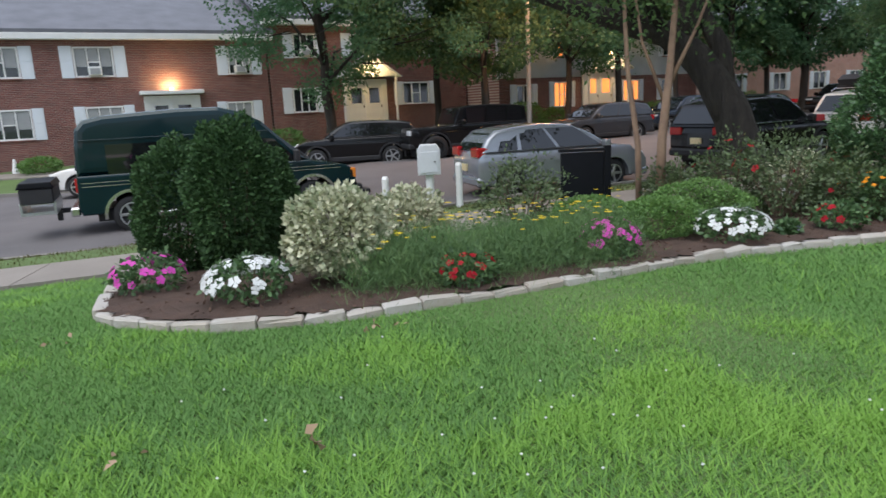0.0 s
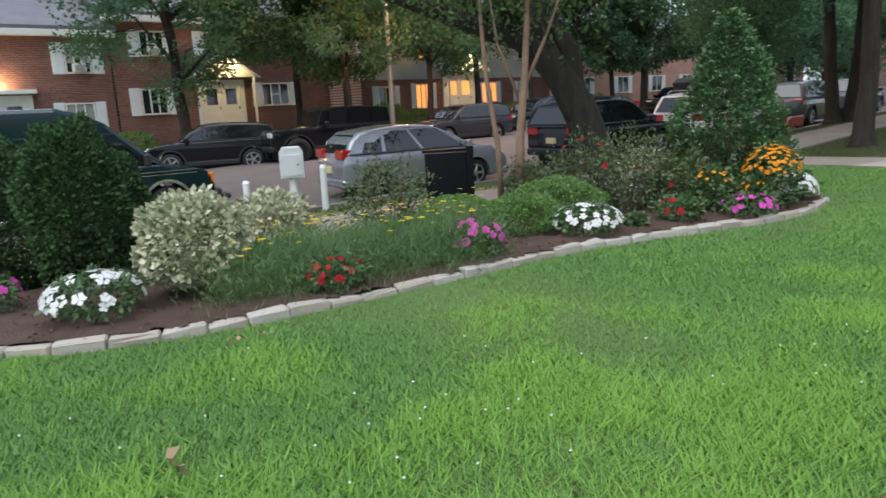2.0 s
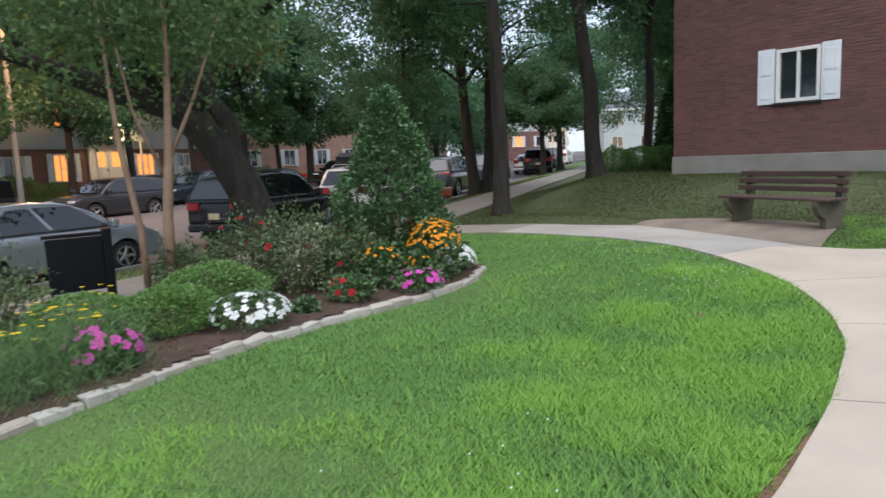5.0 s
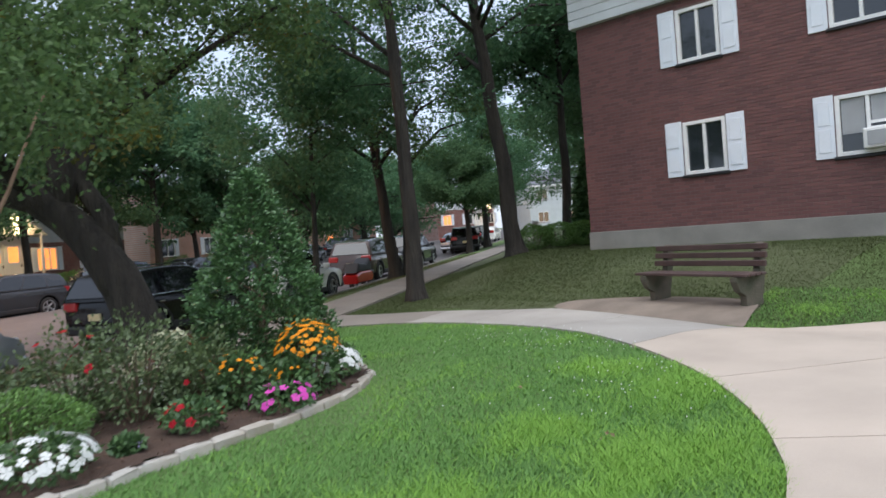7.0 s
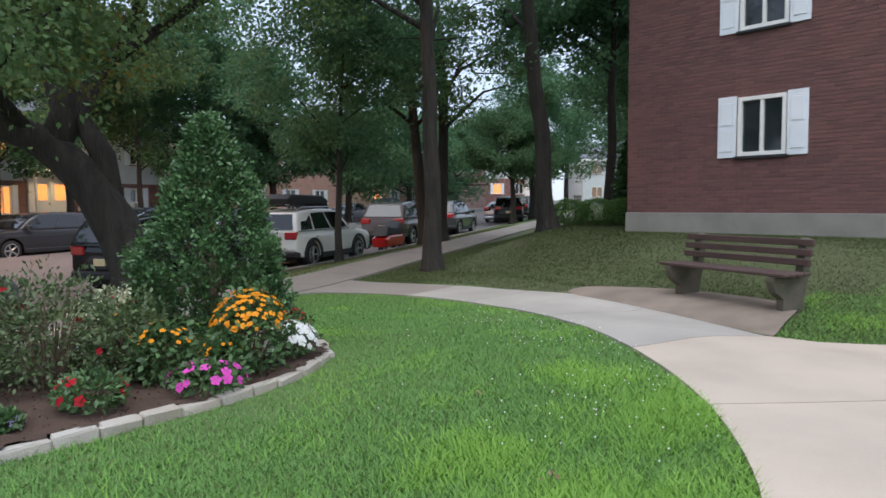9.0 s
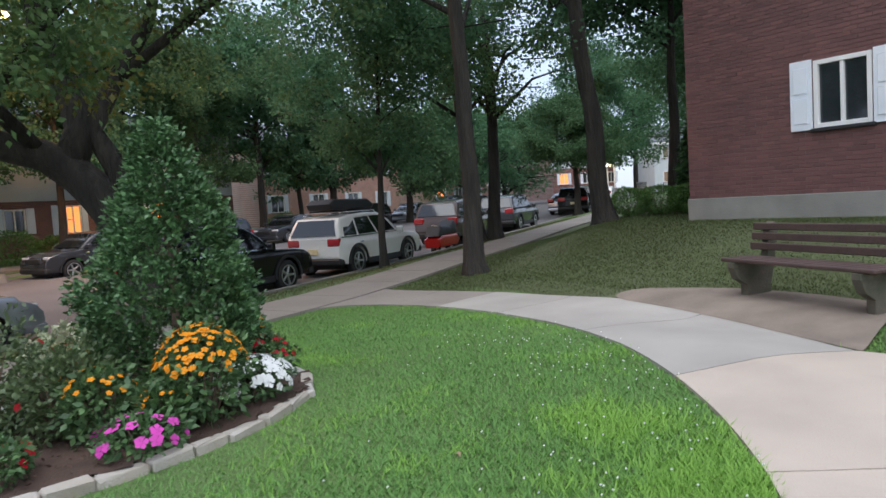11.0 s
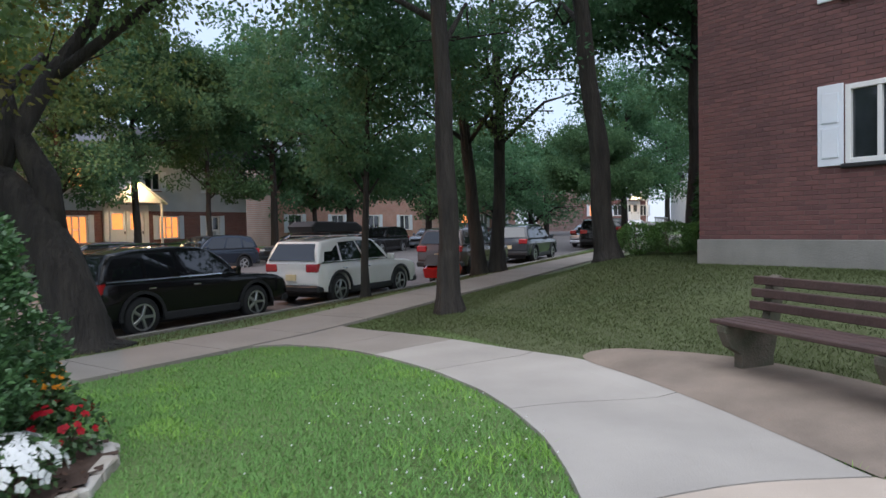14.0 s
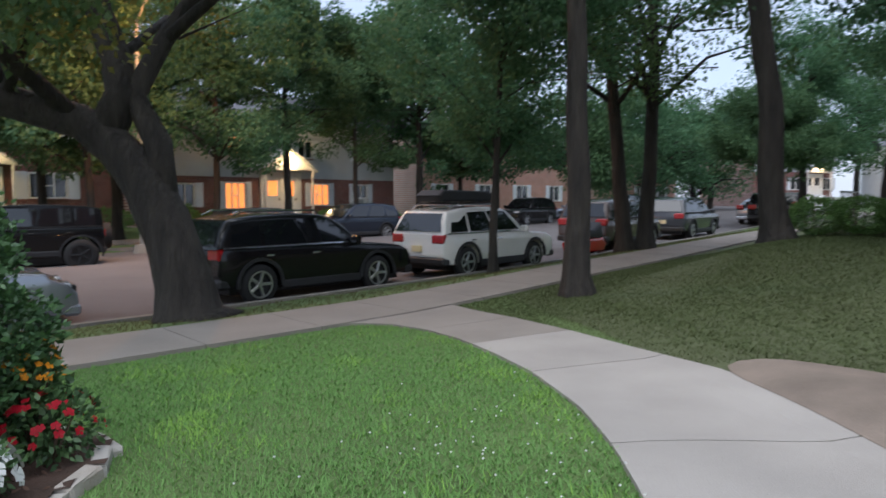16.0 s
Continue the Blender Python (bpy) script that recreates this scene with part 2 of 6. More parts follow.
M["bark"] = furrowed(mat("bark", (0.05, 0.043, 0.035), 0.95, var=0.3, scale=7, fine=22, bump=1.0, other=(0.014, 0.012, 0.011)))
M["bark_pale"] = mat("smooth_bark", (0.30, 0.20, 0.13), 0.8, var=0.25, scale=5, fine=30, bump=0.3, other=(0.16, 0.10, 0.07))
M["leaf_oak"] = mat("leaf_oak", (0.135, 0.22, 0.075), 0.6, island=True, other=(0.052, 0.10, 0.042), scale=1, bump=0, translucent=0.5, spec=0.3)
M["leaf_maple"] = mat("leaf_maple", (0.13, 0.255, 0.12), 0.6, island=True, other=(0.055, 0.125, 0.064), scale=1, bump=0, translucent=0.5, spec=0.3)
M["leaf_far"] = mat("leaf_far", (0.12, 0.21, 0.09), 0.7, island=True, other=(0.052, 0.105, 0.052), scale=1, bump=0, translucent=0.5, spec=0.2)
M["leaf_yellow"] = mat("leaf_yellowing", (0.20, 0.17, 0.03), 0.6, island=True, other=(0.06, 0.09, 0.02), scale=1, bump=0, translucent=0.4)
M["leaf_yew"] = mat("leaf_yew", (0.062, 0.125, 0.04), 0.65, island=True, other=(0.022, 0.05, 0.02), scale=2, bump=0, translucent=0.15, spec=0.2)
M["leaf_box"] = mat("leaf_box", (0.17, 0.31, 0.07), 0.55, island=True, other=(0.07, 0.15, 0.04), scale=3, bump=0, translucent=0.2)
M["leaf_var"] = mat("leaf_variegated", (0.80, 0.77, 0.56), 0.5, island=True, other=(0.10, 0.16, 0.055), scale=3, bump=0, translucent=0.2)
M["leaf_rose"] = mat("leaf_rose", (0.14, 0.20, 0.08), 0.5, island=True, other=(0.04, 0.06, 0.028), scale=3, bump=0, translucent=0.2)
M["leaf_bed"] = mat("leaf_bedding", (0.13, 0.23, 0.08), 0.5, island=True, other=(0.03, 0.07, 0.03), scale=3, bump=0, translucent=0.2)
M["leaf_holly"] = mat("leaf_evergreen", (0.115, 0.225, 0.08), 0.4, island=True, other=(0.03, 0.07, 0.032), scale=3, bump=0, translucent=0.12, spec=0.4)
M["feather"] = mat("leaf_thread", (0.16, 0.27, 0.085), 0.7, island=True, other=(0.06, 0.12, 0.05), scale=3, bump=0, translucent=0.2)
M["twig"] = mat("twig", (0.16, 0.11, 0.075), 0.9, scale=9, other=(0.07, 0.05, 0.035))
for key, c, o in (("white", (0.85, 0.85, 0.85), (0.7, 0.72, 0.7)), ("pink", (0.75, 0.12, 0.55), (0.6, 0.06, 0.4)), ("red", (0.45, 0.01, 0.025), (0.28, 0.006, 0.015)), ("orange", (0.85, 0.36, 0.02), (0.7, 0.24, 0.01)), ("yellow", (0.85, 0.68, 0.03), (0.7, 0.5, 0.02)), ("lilac", (0.5, 0.42, 0.75), (0.4, 0.32, 0.6))):
    M["petal_" + key] = mat("petal_" + key, c, 0.6, island=True, other=o, bump=0, translucent=0.25, spec=0.2)
M["white_paint"] = mat("white_paint", (0.78, 0.78, 0.77), 0.5, var=0.08, scale=2, fine=30, bump=0.05)
M["shutter"] = mat("shutter_paint", (0.74, 0.78, 0.84), 0.55, var=0.07, scale=2, fine=25, bump=0.05)
M["siding"] = mat("siding", (0.55, 0.58, 0.60), 0.6, var=0.1, scale=1.5, fine=20, bump=0.05)
M["roof"] = mat("roof_shingle", (0.17, 0.175, 0.20), 0.9, var=0.2, scale=1.2, fine=25, bump=0.4)
M["glass"] = mat("window_glass", (0.02, 0.025, 0.03), 0.06, var=0.1, bump=0, spec=0.9)
M["curtain"] = mat("curtain", (0.35, 0.36, 0.37), 0.8, var=0.1, scale=3, bump=0.1)
M["lit_pane"] = mat("lit_pane", (0.5, 0.25, 0.1), 0.4, bump=0, emit=(1.0, 0.27, 0.06, 0.75))
M["lit_bulb"] = mat("lit_bulb", (0.8, 0.6, 0.3), 0.4, bump=0, emit=(1.0, 0.72, 0.3, 5))
M["brick_far"] = brick_mat("far_brick", (0.20, 0.075, 0.06), (0.12, 0.045, 0.04), (0.33, 0.26, 0.23), (radians(90), 0, 0))
M["brick_pale"] = brick_mat("pale_brick", (0.48, 0.26, 0.20), (0.40, 0.21, 0.165), (0.45, 0.37, 0.33), (radians(90), 0, 0))
M["brick"] = mat("brick", (0.18, 0.08, 0.073), 0.85, var=0.25, scale=2.2, fine=70, bump=0.4, rand=0.6, other=(0.095, 0.046, 0.047))
M["brick_rest"] = mat("brick_joined", (0.18, 0.08, 0.073), 0.85, var=0.25, scale=0.9, fine=70, bump=0.4, island=True, other=(0.095, 0.046, 0.047))
M["mortar"] = mat("mortar", (0.17, 0.115, 0.105), 0.95, var=0.2, scale=3, fine=60, bump=0.3)
M["foundation"] = mat("foundation_concrete", (0.27, 0.26, 0.235), 0.9, var=0.2, scale=1.6, fine=40, bump=0.3)
M["bench_wood"] = mat("bench_wood", (0.085, 0.05, 0.045), 0.6, var=0.3, scale=3, fine=35, bump=0.3, other=(0.045, 0.028, 0.026))
M["bench_stone"] = mat("bench_concrete", (0.13, 0.105, 0.085), 0.9, var=0.3, scale=5, fine=50, bump=0.5, other=(0.05, 0.06, 0.035))
M["rubber"] = mat("tyre_rubber", (0.02, 0.02, 0.021), 0.85, var=0.2, fine=40)
M["alloy"] = mat("alloy_wheel", (0.55, 0.56, 0.57), 0.3, 0.9, var=0.1, bump=0)
M["dark_trim"] = mat("dark_trim", (0.018, 0.018, 0.02), 0.6, var=0.15, fine=60, bump=0.1)
M["chrome"] = mat("chrome", (0.75, 0.76, 0.78), 0.15, 1.0, var=0.05, bump=0)
M["car_glass"] = mat("car_glass", (0.008, 0.009, 0.011), 0.03, var=0.1, bump=0, spec=0.9)
M["tail"] = mat("tail_lens", (0.38, 0.012, 0.015), 0.15, var=0.1, bump=0, coat=0.6)
M["head"] = mat("head_lens", (0.6, 0.62, 0.65), 0.1, var=0.1, bump=0, coat=0.6)
M["amber"] = mat("amber_lens", (0.8, 0.25, 0.03), 0.2, var=0.1, bump=0, coat=0.5)
M["plate"] = mat("number_plate", (0.75, 0.62, 0.35), 0.4, var=0.1, bump=0)
PAINT = {}
for key, c, metal in (("green", (0.003, 0.02, 0.024), 0.2), ("black", (0.008, 0.008, 0.009), 0.2), ("silver", (0.34, 0.36, 0.395), 0.9), ("white", (0.78, 0.76, 0.72), 0.0), ("grey", (0.042, 0.046, 0.054), 0.3), ("navy", (0.02, 0.028, 0.045), 0.35), ("red", (0.45, 0.015, 0.012), 0.1), ("bronze", (0.075, 0.055, 0.05), 0.3)):
    PAINT[key] = mat("car_paint_" + key, c, 0.22, metal * 0.6, var=0.08, scale=1.2, fine=15, bump=0.0, coat=0.4 if max(c) < 0.03 else 0.7, spec=0.2)
M["metal_box"] = mat("grey_cabinet_paint", (0.62, 0.64, 0.66), 0.5, var=0.1, scale=4, fine=40, bump=0.1)
M["sign_black"] = mat("sign_black", (0.007, 0.008, 0.011), 0.55, var=0.2, fine=50, bump=0.05, spec=0.2)
M["pole"] = mat("pole_metal", (0.33, 0.33, 0.31), 0.6, 0.4, var=0.15, scale=3)
M["dead_leaf"] = mat("dead_leaf", (0.42, 0.31, 0.20), 0.8, island=True, other=(0.25, 0.16, 0.10), bump=0)

# ---------------------------------------------------------------- ground, road, paths
def ground():
    xs = np.unique(np.concatenate([np.linspace(-400, -40, 13), np.arange(-40, 60, 0.5), np.linspace(60, 400, 13)]))
    ys = np.unique(np.concatenate([np.linspace(-300, -20, 9), np.arange(-20, 70, 0.5), np.linspace(70, 500, 13)]))
    X, Y = np.meshgrid(xs, ys)
    Z = ground_z(X, Y)
    d, f = across(X, Y)
    wob = np.array([noise.noise((a * 0.35, b * 0.35, 0.0)) for a, b in zip(X.ravel(), Y.ravel())]).reshape(X.shape)
    Z = Z + wob * 0.03 * (d < -1) - 0.03
    paved = inside(np.column_stack([X.ravel(), Y.ravel()]), PATH_IN + PATH_OUT[::-1]).reshape(X.shape)
    Z = Z - 0.08 * (paved & (X > 8.8) & (Y < 3.6))
    verts = np.stack([X.ravel(), Y.ravel(), Z.ravel()], 1)
    nx = len(xs)
    idx = np.arange(len(xs) * len(ys)).reshape(len(ys), nx)
    faces = np.stack([idx[:-1, :-1], idx[:-1, 1:], idx[1:, 1:], idx[1:, :-1]], -1).reshape(-1, 4)
    me = bpy.data.meshes.new("ground")
    me.from_pydata(verts.tolist(), [], faces.tolist())
    for p in me.polygons:
        p.use_smooth = True
    ob = mesh_part("ground", me, M["grass_soil"])
    # darker, browner turf on the rise: the trees' shade is painted into its colour
    me.materials.append(M["slope_soil_shaded"])
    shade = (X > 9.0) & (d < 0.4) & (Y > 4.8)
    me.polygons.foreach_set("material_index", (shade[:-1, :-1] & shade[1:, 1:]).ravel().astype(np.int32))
    tagged(ob, "grassy ground sloping gently down to the street", "ground", kind="structure")


def road():
    bm = bmesh.new()
    fs = np.concatenate([np.arange(-60, 45, 1.0), np.arange(45, 200, 5.0)])
    rows = []
    for f in fs:
        row = []
        for d in np.linspace(KERB_D, float(far_d(f)), 7):
            x, y, _ = street(f, d)
            crown = 0.05 * (1 - ((d - 11.2) / 7.0) ** 2)
            row.append(bm.verts.new((x, y, float(road_z(f)) + crown)))
        rows.append(row)
    for a, b in zip(rows, rows[1:]):
        for i in range(6):
            bm.faces.new((a[i], b[i], b[i + 1], a[i + 1]))
    ob = part("road", bm, M["asphalt"], smooth=True)
    tagged(ob, "worn grey-brown asphalt street with parked cars", "road", kind="structure")
    for name, d0, d1 in (("kerb", -0.15, 0.0), ("far_kerb", 0.0, 0.15)):
        bm = bmesh.new()
        rows = []
        for f in fs:
            zr = float(road_z(f))
            row = []
            at = KERB_D if name == "kerb" else float(far_d(f))
            for d, z in ((d0, zr - 0.25), (d0, zr + 0.135), (d1, zr + 0.135), (d1, zr - 0.25)):
                x, y, _ = street(f, at + d)
                row.append(bm.verts.new((x, y, z)))
            rows.append(row)
        for a, b in zip(rows, rows[1:]):
            for i in range(3):
                bm.faces.new((a[i], a[i + 1], b[i + 1], b[i]))
        tagged(part(name, bm, M["kerb"]), "low concrete kerb along the street", "kerb", kind="structure")


def slab_row(parent, d0, d1, f0, f1, step, lift, material):
    f = f0
    while f < f1:
        c = 1 / math.sqrt(1 + float(curve_slope(f)) ** 2)
        g = f + step * c
        bm = bmesh.new()
        top, low = [], []
        for ff, d in ((f + 0.006, d0), (g - 0.006, d0), (g - 0.006, d1), (f + 0.006, d1)):
            x, y, _ = street(ff, float(d(ff)))
            z = gz(x, y) + lift
            top.append(bm.verts.new((x, y, z)))
            low.append(bm.verts.new((x, y, z - 0.2)))
        bm.faces.new(top)
        for i in range(4):
            bm.faces.new((top[i], low[i], low[(i + 1) % 4], top[(i + 1) % 4]))
        bmesh.ops.recalc_face_normals(bm, faces=bm.faces)
        part("slab", bm, material, parent)
        f = g


PATH_IN = [(-2.5, -0.9), (0.3, 0.0), (1.3, 0.76), (1.9, 1.04), (2.5, 1.22), (3.2, 1.42), (4.29, 1.82), (5.26, 2.26), (5.83, 2.68), (6.2, 3.04), (6.6, 3.5), (6.87, 3.88), (7.12, 4.26), (7.42, 4.8), (7.68, 5.37), (7.92, 6.0), (8.1, 6.75), (8.22, 7.5), (8.24, 8.5), (8.13, 9.5), (8.0, 10.4), (7.8, 11.2), (7.4, 11.85), (6.7, 12.0)]
PATH_OUT = [(-2.5, -3.2), (1.0, -2.6), (4.0, -2.2), (7.0, -2.4), (9.3, -2.6), (11.2, -0.4), (10.4, 2.0), (9.86, 3.4), (9.5, 4.15), (9.16, 4.75), (9.36, 5.2), (9.54, 6.1), (9.66, 7.2), (9.7, 8.1), (9.5, 9.0), (9.3, 9.8), (9.1, 10.8), (8.95, 11.6), (8.6, 12.6), (8.35, 13.3)]
# joints across the path: a point on its inner edge and one on its outer edge
JOINTS = [((0.3, 0.0), (1.0, -2.6)), ((2.0, 1.18), (4.4, -2.25)), ((4.3, 1.82), (7.4, -2.4)), ((5.6, 2.5), (9.5, -2.4)), ((6.6, 3.5), (10.6, 0.9)), ((7.48, 4.92), (9.16, 4.75)), ((8.1, 6.75), (9.6, 6.7)), ((8.28, 8.6), (9.52, 8.85)), ((8.1, 10.0), (9.2, 10.3)), ((7.8, 11.2), (8.95, 11.6))]


def smooth_line(points, n):
    p = np.array(points, float)
    s = np.concatenate([[0], np.cumsum(np.linalg.norm(np.diff(p, axis=0), axis=1))])
    t = np.linspace(0, s[-1], n)
    q = np.stack([np.interp(t, s, p[:, 0]), np.interp(t, s, p[:, 1])], 1)
    for _ in range(3):
        q[1:-1] = (q[:-2] + 2 * q[1:-1] + q[2:]) / 4
    return q


def garden_path():
    path = thing("garden_path", Matrix(), "pale concrete garden path in large jointed slabs", "path", kind="structure")
    a, b = smooth_line(PATH_IN, 240), smooth_line(PATH_OUT, 240)
    near = [(np.argmin(np.hypot(*(a - p).T)), np.argmin(np.hypot(*(b - q).T))) for p, q in JOINTS]
    near = [(0, 0)] + near + [(239, 239)]
    for k, ((i0, j0), (i1, j1)) in enumerate(zip(near, near[1:])):
        bm = bmesh.new()
        n = max(4, int(i1 - i0) // 2)
        rows = []
        for u in np.linspace(0.004, 0.996, n):
            pa = np.array([np.interp(i0 + (i1 - i0) * u, np.arange(240), a[:, c]) for c in (0, 1)])
            pb = np.array([np.interp(j0 + (j1 - j0) * u, np.arange(240), b[:, c]) for c in (0, 1)])
            row = []
            for w in np.linspace(0, 1, 8):
                x, y = pa + (pb - pa) * w
                row.append(bm.verts.new((x, y, gz(x, y) + 0.002)))
            low = [bm.verts.new((r.co.x, r.co.y, r.co.z - 0.15)) for r in (row[0], row[-1])]
            rows.append((row, low))
        for (r0, l0), (r1, l1) in zip(rows, rows[1:]):
            for i in range(7):
                bm.faces.new((r0[i], r0[i + 1], r1[i + 1], r1[i]))
            bm.faces.new((r0[0], r1[0], l1[0], l0[0]))
            bm.faces.new((r0[7], l0[1], l1[1], r1[7]))
        for row, low in (rows[0], rows[-1]):
            bm.faces.new([row[0], low[0], low[1]] + row[:0:-1])
        bmesh.ops.recalc_face_normals(bm, faces=bm.faces)
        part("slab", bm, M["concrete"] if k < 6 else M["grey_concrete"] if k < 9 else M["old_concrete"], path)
    walkway = thing("sidewalk", Matrix(), "narrow weathered concrete sidewalk along the street", "sidewalk", kind="structure")
    slab_row(walkway, walk_lo, walk_hi, -18, 45, 1.45, 0.02, M["old_concrete"])
    far = thing("sidewalk", Matrix(), "far concrete sidewalk before the brick houses", "sidewalk", kind="structure")
    slab_row(far, lambda f: 20.6, lambda f: 21.9, -25, 40, 2.6, 0.03, M["old_concrete"])


def patch(name, points, material, label, lift=0.006):
    bm = bmesh.new()
    c = np.mean(points, axis=0)
    ring = smooth_line(list(points) + [points[0]], 40)[:-1]
    rows = []
    for s in (1.0, 0.8, 0.55, 0.3):
        rows.append([bm.verts.new((*(c + (p - c) * s), gz(*(c + (p - c) * s)) + lift + 0.01 * (1 - s))) for p in ring])
    n = len(ring)
    for a, b in zip(rows, rows[1:]):
        for i in range(n):
            bm.faces.new((a[i], a[(i + 1) % n], b[(i + 1) % n], b[i]))
    bm.faces.new(rows[-1])
    tagged(part(name, bm, material, smooth=True), label, "ground patch", kind="structure")


def inside(points, poly):
    x, y = points[:, 0], points[:, 1]
    r = np.zeros(len(x), bool)
    for (x0, y0), (x1, y1) in zip(poly, list(poly[1:]) + [poly[0]]):
        hit = ((y0 > y) != (y1 > y)) & (x < (x1 - x0) * (y - y0) / (y1 - y0 + 1e-12) + x0)
        r ^= hit
    return r


BED = [(-2.62, 3.66), (-2.5, 3.45), (-2.25, 3.3), (-1.85, 3.2), (-1.47, 3.2), (-1.1, 3.27), (-0.42, 3.53), (0.06, 3.78), (0.68, 4.14), (1.19, 4.47), (1.68, 4.8), (2.25, 5.1), (2.9, 5.35), (3.5, 5.5), (4.33, 5.76), (4.9, 6.05), (5.3, 6.5), (5.42, 7.0), (5.34, 7.45), (5.05, 7.8), (4.3, 8.15), (2.4, 8.0), (0.6, 7.4), (-1.2, 6.7), (-2.6, 6.2), (-3.2, 5.5), (-3.1, 4.6), (-2.8, 4.0)]
PAD = [(9.22, 4.72), (9.75, 4.95), (10.3, 5.05), (10.75, 5.4), (10.8, 6.3), (10.72, 7.2), (10.4, 7.85), (9.95, 8.3), (9.66, 8.35), (9.64, 7.2), (9.52, 6.1), (9.34, 5.2)]


def blades(name, pts, length, width, material, label, rng, lean=0.5):
    z = ground_z(pts[:, 0], pts[:, 1]) - 0.03
    n = len(pts)
    base = np.column_stack([pts, z])
    a = rng.uniform(0, 2 * np.pi, n)
    side = np.column_stack([np.cos(a), np.sin(a), np.zeros(n)]) * (width * rng.uniform(0.6, 1.3, n) / 2)[:, None]
    L = length * rng.uniform(0.55, 1.4, n)
    tip = base + np.column_stack([-np.sin(a) * L * lean * rng.uniform(0.2, 1.6, n), np.cos(a) * L * lean * rng.uniform(0.2, 1.6, n), L])
    me = raw_mesh(name, np.stack([base - side, base + side, tip], 1))
    return tagged(mesh_part(name, me, material), label, "grass", kind="stuff")


def grass():
    rng = np.random.default_rng(4)
    path = PATH_IN + PATH_OUT[::-1]
    p = np.column_stack([rng.uniform(-6, 11.5, 900000), rng.uniform(0.0, 13, 900000)])
    extra = np.column_stack([rng.uniform(-4.0, 8.5, 520000), rng.uniform(0.2, 5.2, 520000)])
    thin = np.clip((5.2 - extra[:, 1]) / 2.5, 0, 1) * np.clip((extra[:, 0] + 4) / 2, 0, 1) * np.clip((8.5 - extra[:, 0]) / 2, 0, 1)
    p = np.concatenate([p, extra[rng.uniform(0, 1, len(extra)) < thin]])
    d, fl = across(p[:, 0], p[:, 1])
    keep = (d < walk_lo(fl) - 0.02) & ~inside(p, path) & ~inside(p, BED) & ~inside(p, PAD) & ~(inside(p - (0, 0.05), path) & (p[:, 0] > 1.0) & (p[:, 0] < 4.0)) & ~((p[:, 0] > 8.5) & (p[:, 1] > 5.5))
    near = np.clip(1.4 - np.hypot(p[:, 0] - 3, p[:, 1] - 2) / 12, 0.55, 1)
    p = p[keep & (rng.uniform(0, 1, len(p)) < near)]
    n = len(p)
    cell = np.array([[noise.noise((i * 0.13, j * 0.13, 1.0)) + 0.5 * noise.noise((i * 0.31, j * 0.31, 5.0)) for j in range(140)] for i in range(190)])
    v = cell[((p[:, 0] + 7) * 10).astype(int).clip(0, 189), (p[:, 1] * 10).astype(int).clip(0, 139)]
    lush = np.clip((2.5 - (p[:, 1] - 0.42 * p[:, 0])) / 1.4, -0.6, 1) * (p[:, 0] < 8.6)
    tall = v * 0.9 + rng.normal(0, 0.3, n) + 0.4 * lush
    blades("lawn_grass", p[tall < 0.3], 0.03, 0.009, M["blade"], "short green lawn grass with lighter patches", rng, 1.1)
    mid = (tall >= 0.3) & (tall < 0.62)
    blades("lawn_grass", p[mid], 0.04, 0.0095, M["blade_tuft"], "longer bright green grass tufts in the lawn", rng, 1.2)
    blades("lawn_grass", p[tall >= 0.62], 0.05, 0.010, M["blade_lush"], "lush yellow-green grass clumps beside the path", rng, 1.25)
    q = np.column_stack([rng.uniform(-12, 26, 260000), rng.uniform(3, 30, 260000)])
    d, f = across(q[:, 0], q[:, 1])
    q = q[(d > walk_hi(f) + 0.03) & (d < KERB_D - 0.16)]
    blades("verge_grass", q, 0.04, 0.014, M["blade_dry"], "thin dry grass on the verge beside the kerb", rng, 0.6)
    # blades on the rise, in the colour that holds the trees' shade
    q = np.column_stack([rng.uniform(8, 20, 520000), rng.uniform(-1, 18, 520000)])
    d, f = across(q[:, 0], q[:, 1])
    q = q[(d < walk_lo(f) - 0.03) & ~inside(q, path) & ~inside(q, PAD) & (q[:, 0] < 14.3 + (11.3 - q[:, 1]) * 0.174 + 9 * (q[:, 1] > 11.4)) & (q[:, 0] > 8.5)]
    blades("slope_grass", q, 0.03, 0.012, M["blade_slope_shaded"], "dull green grass on the rise before the building, tree shade in its colour", rng, 1.3)
    # clover heads
    c = np.concatenate([rng.normal((7.4, 5.6), (0.5, 1.2), (170, 2)), rng.normal((2.3, 2.1), (0.9, 0.5), (20, 2)), rng.normal((0.2, 1.6), (0.8, 0.5), (30, 2)), rng.normal((6.2, 3.9), (0.5, 0.6), (70, 2))])
    c = c[~inside(c, path) & ~inside(c, BED)]
    cen = np.column_stack([c, ground_z(c[:, 0], c[:, 1]) + 0.05])
    polys = [cen[:, None, :] + (np.array([[1, 0, 0], [0, 1, 0.004], [-1, 0, 0], [0, -1, 0.004]]) * 0.007)[None], cen[:, None, :] + (np.array([[0, 0, -1], [1, 0, 0], [0, 0, 1], [-1, 0, 0]]) * 0.007)[None], cen[:, None, :] + (np.array([[0, 0, -1], [0, 1, 0], [0, 0, 1], [0, -1, 0]]) * 0.007)[None]]
    me = raw_mesh("clover_flowers", np.concatenate(polys))
    tagged(mesh_part("clover_flowers", me, M["petal_white"]), "small white clover heads scattered in the lawn", "clover", kind="stuff")
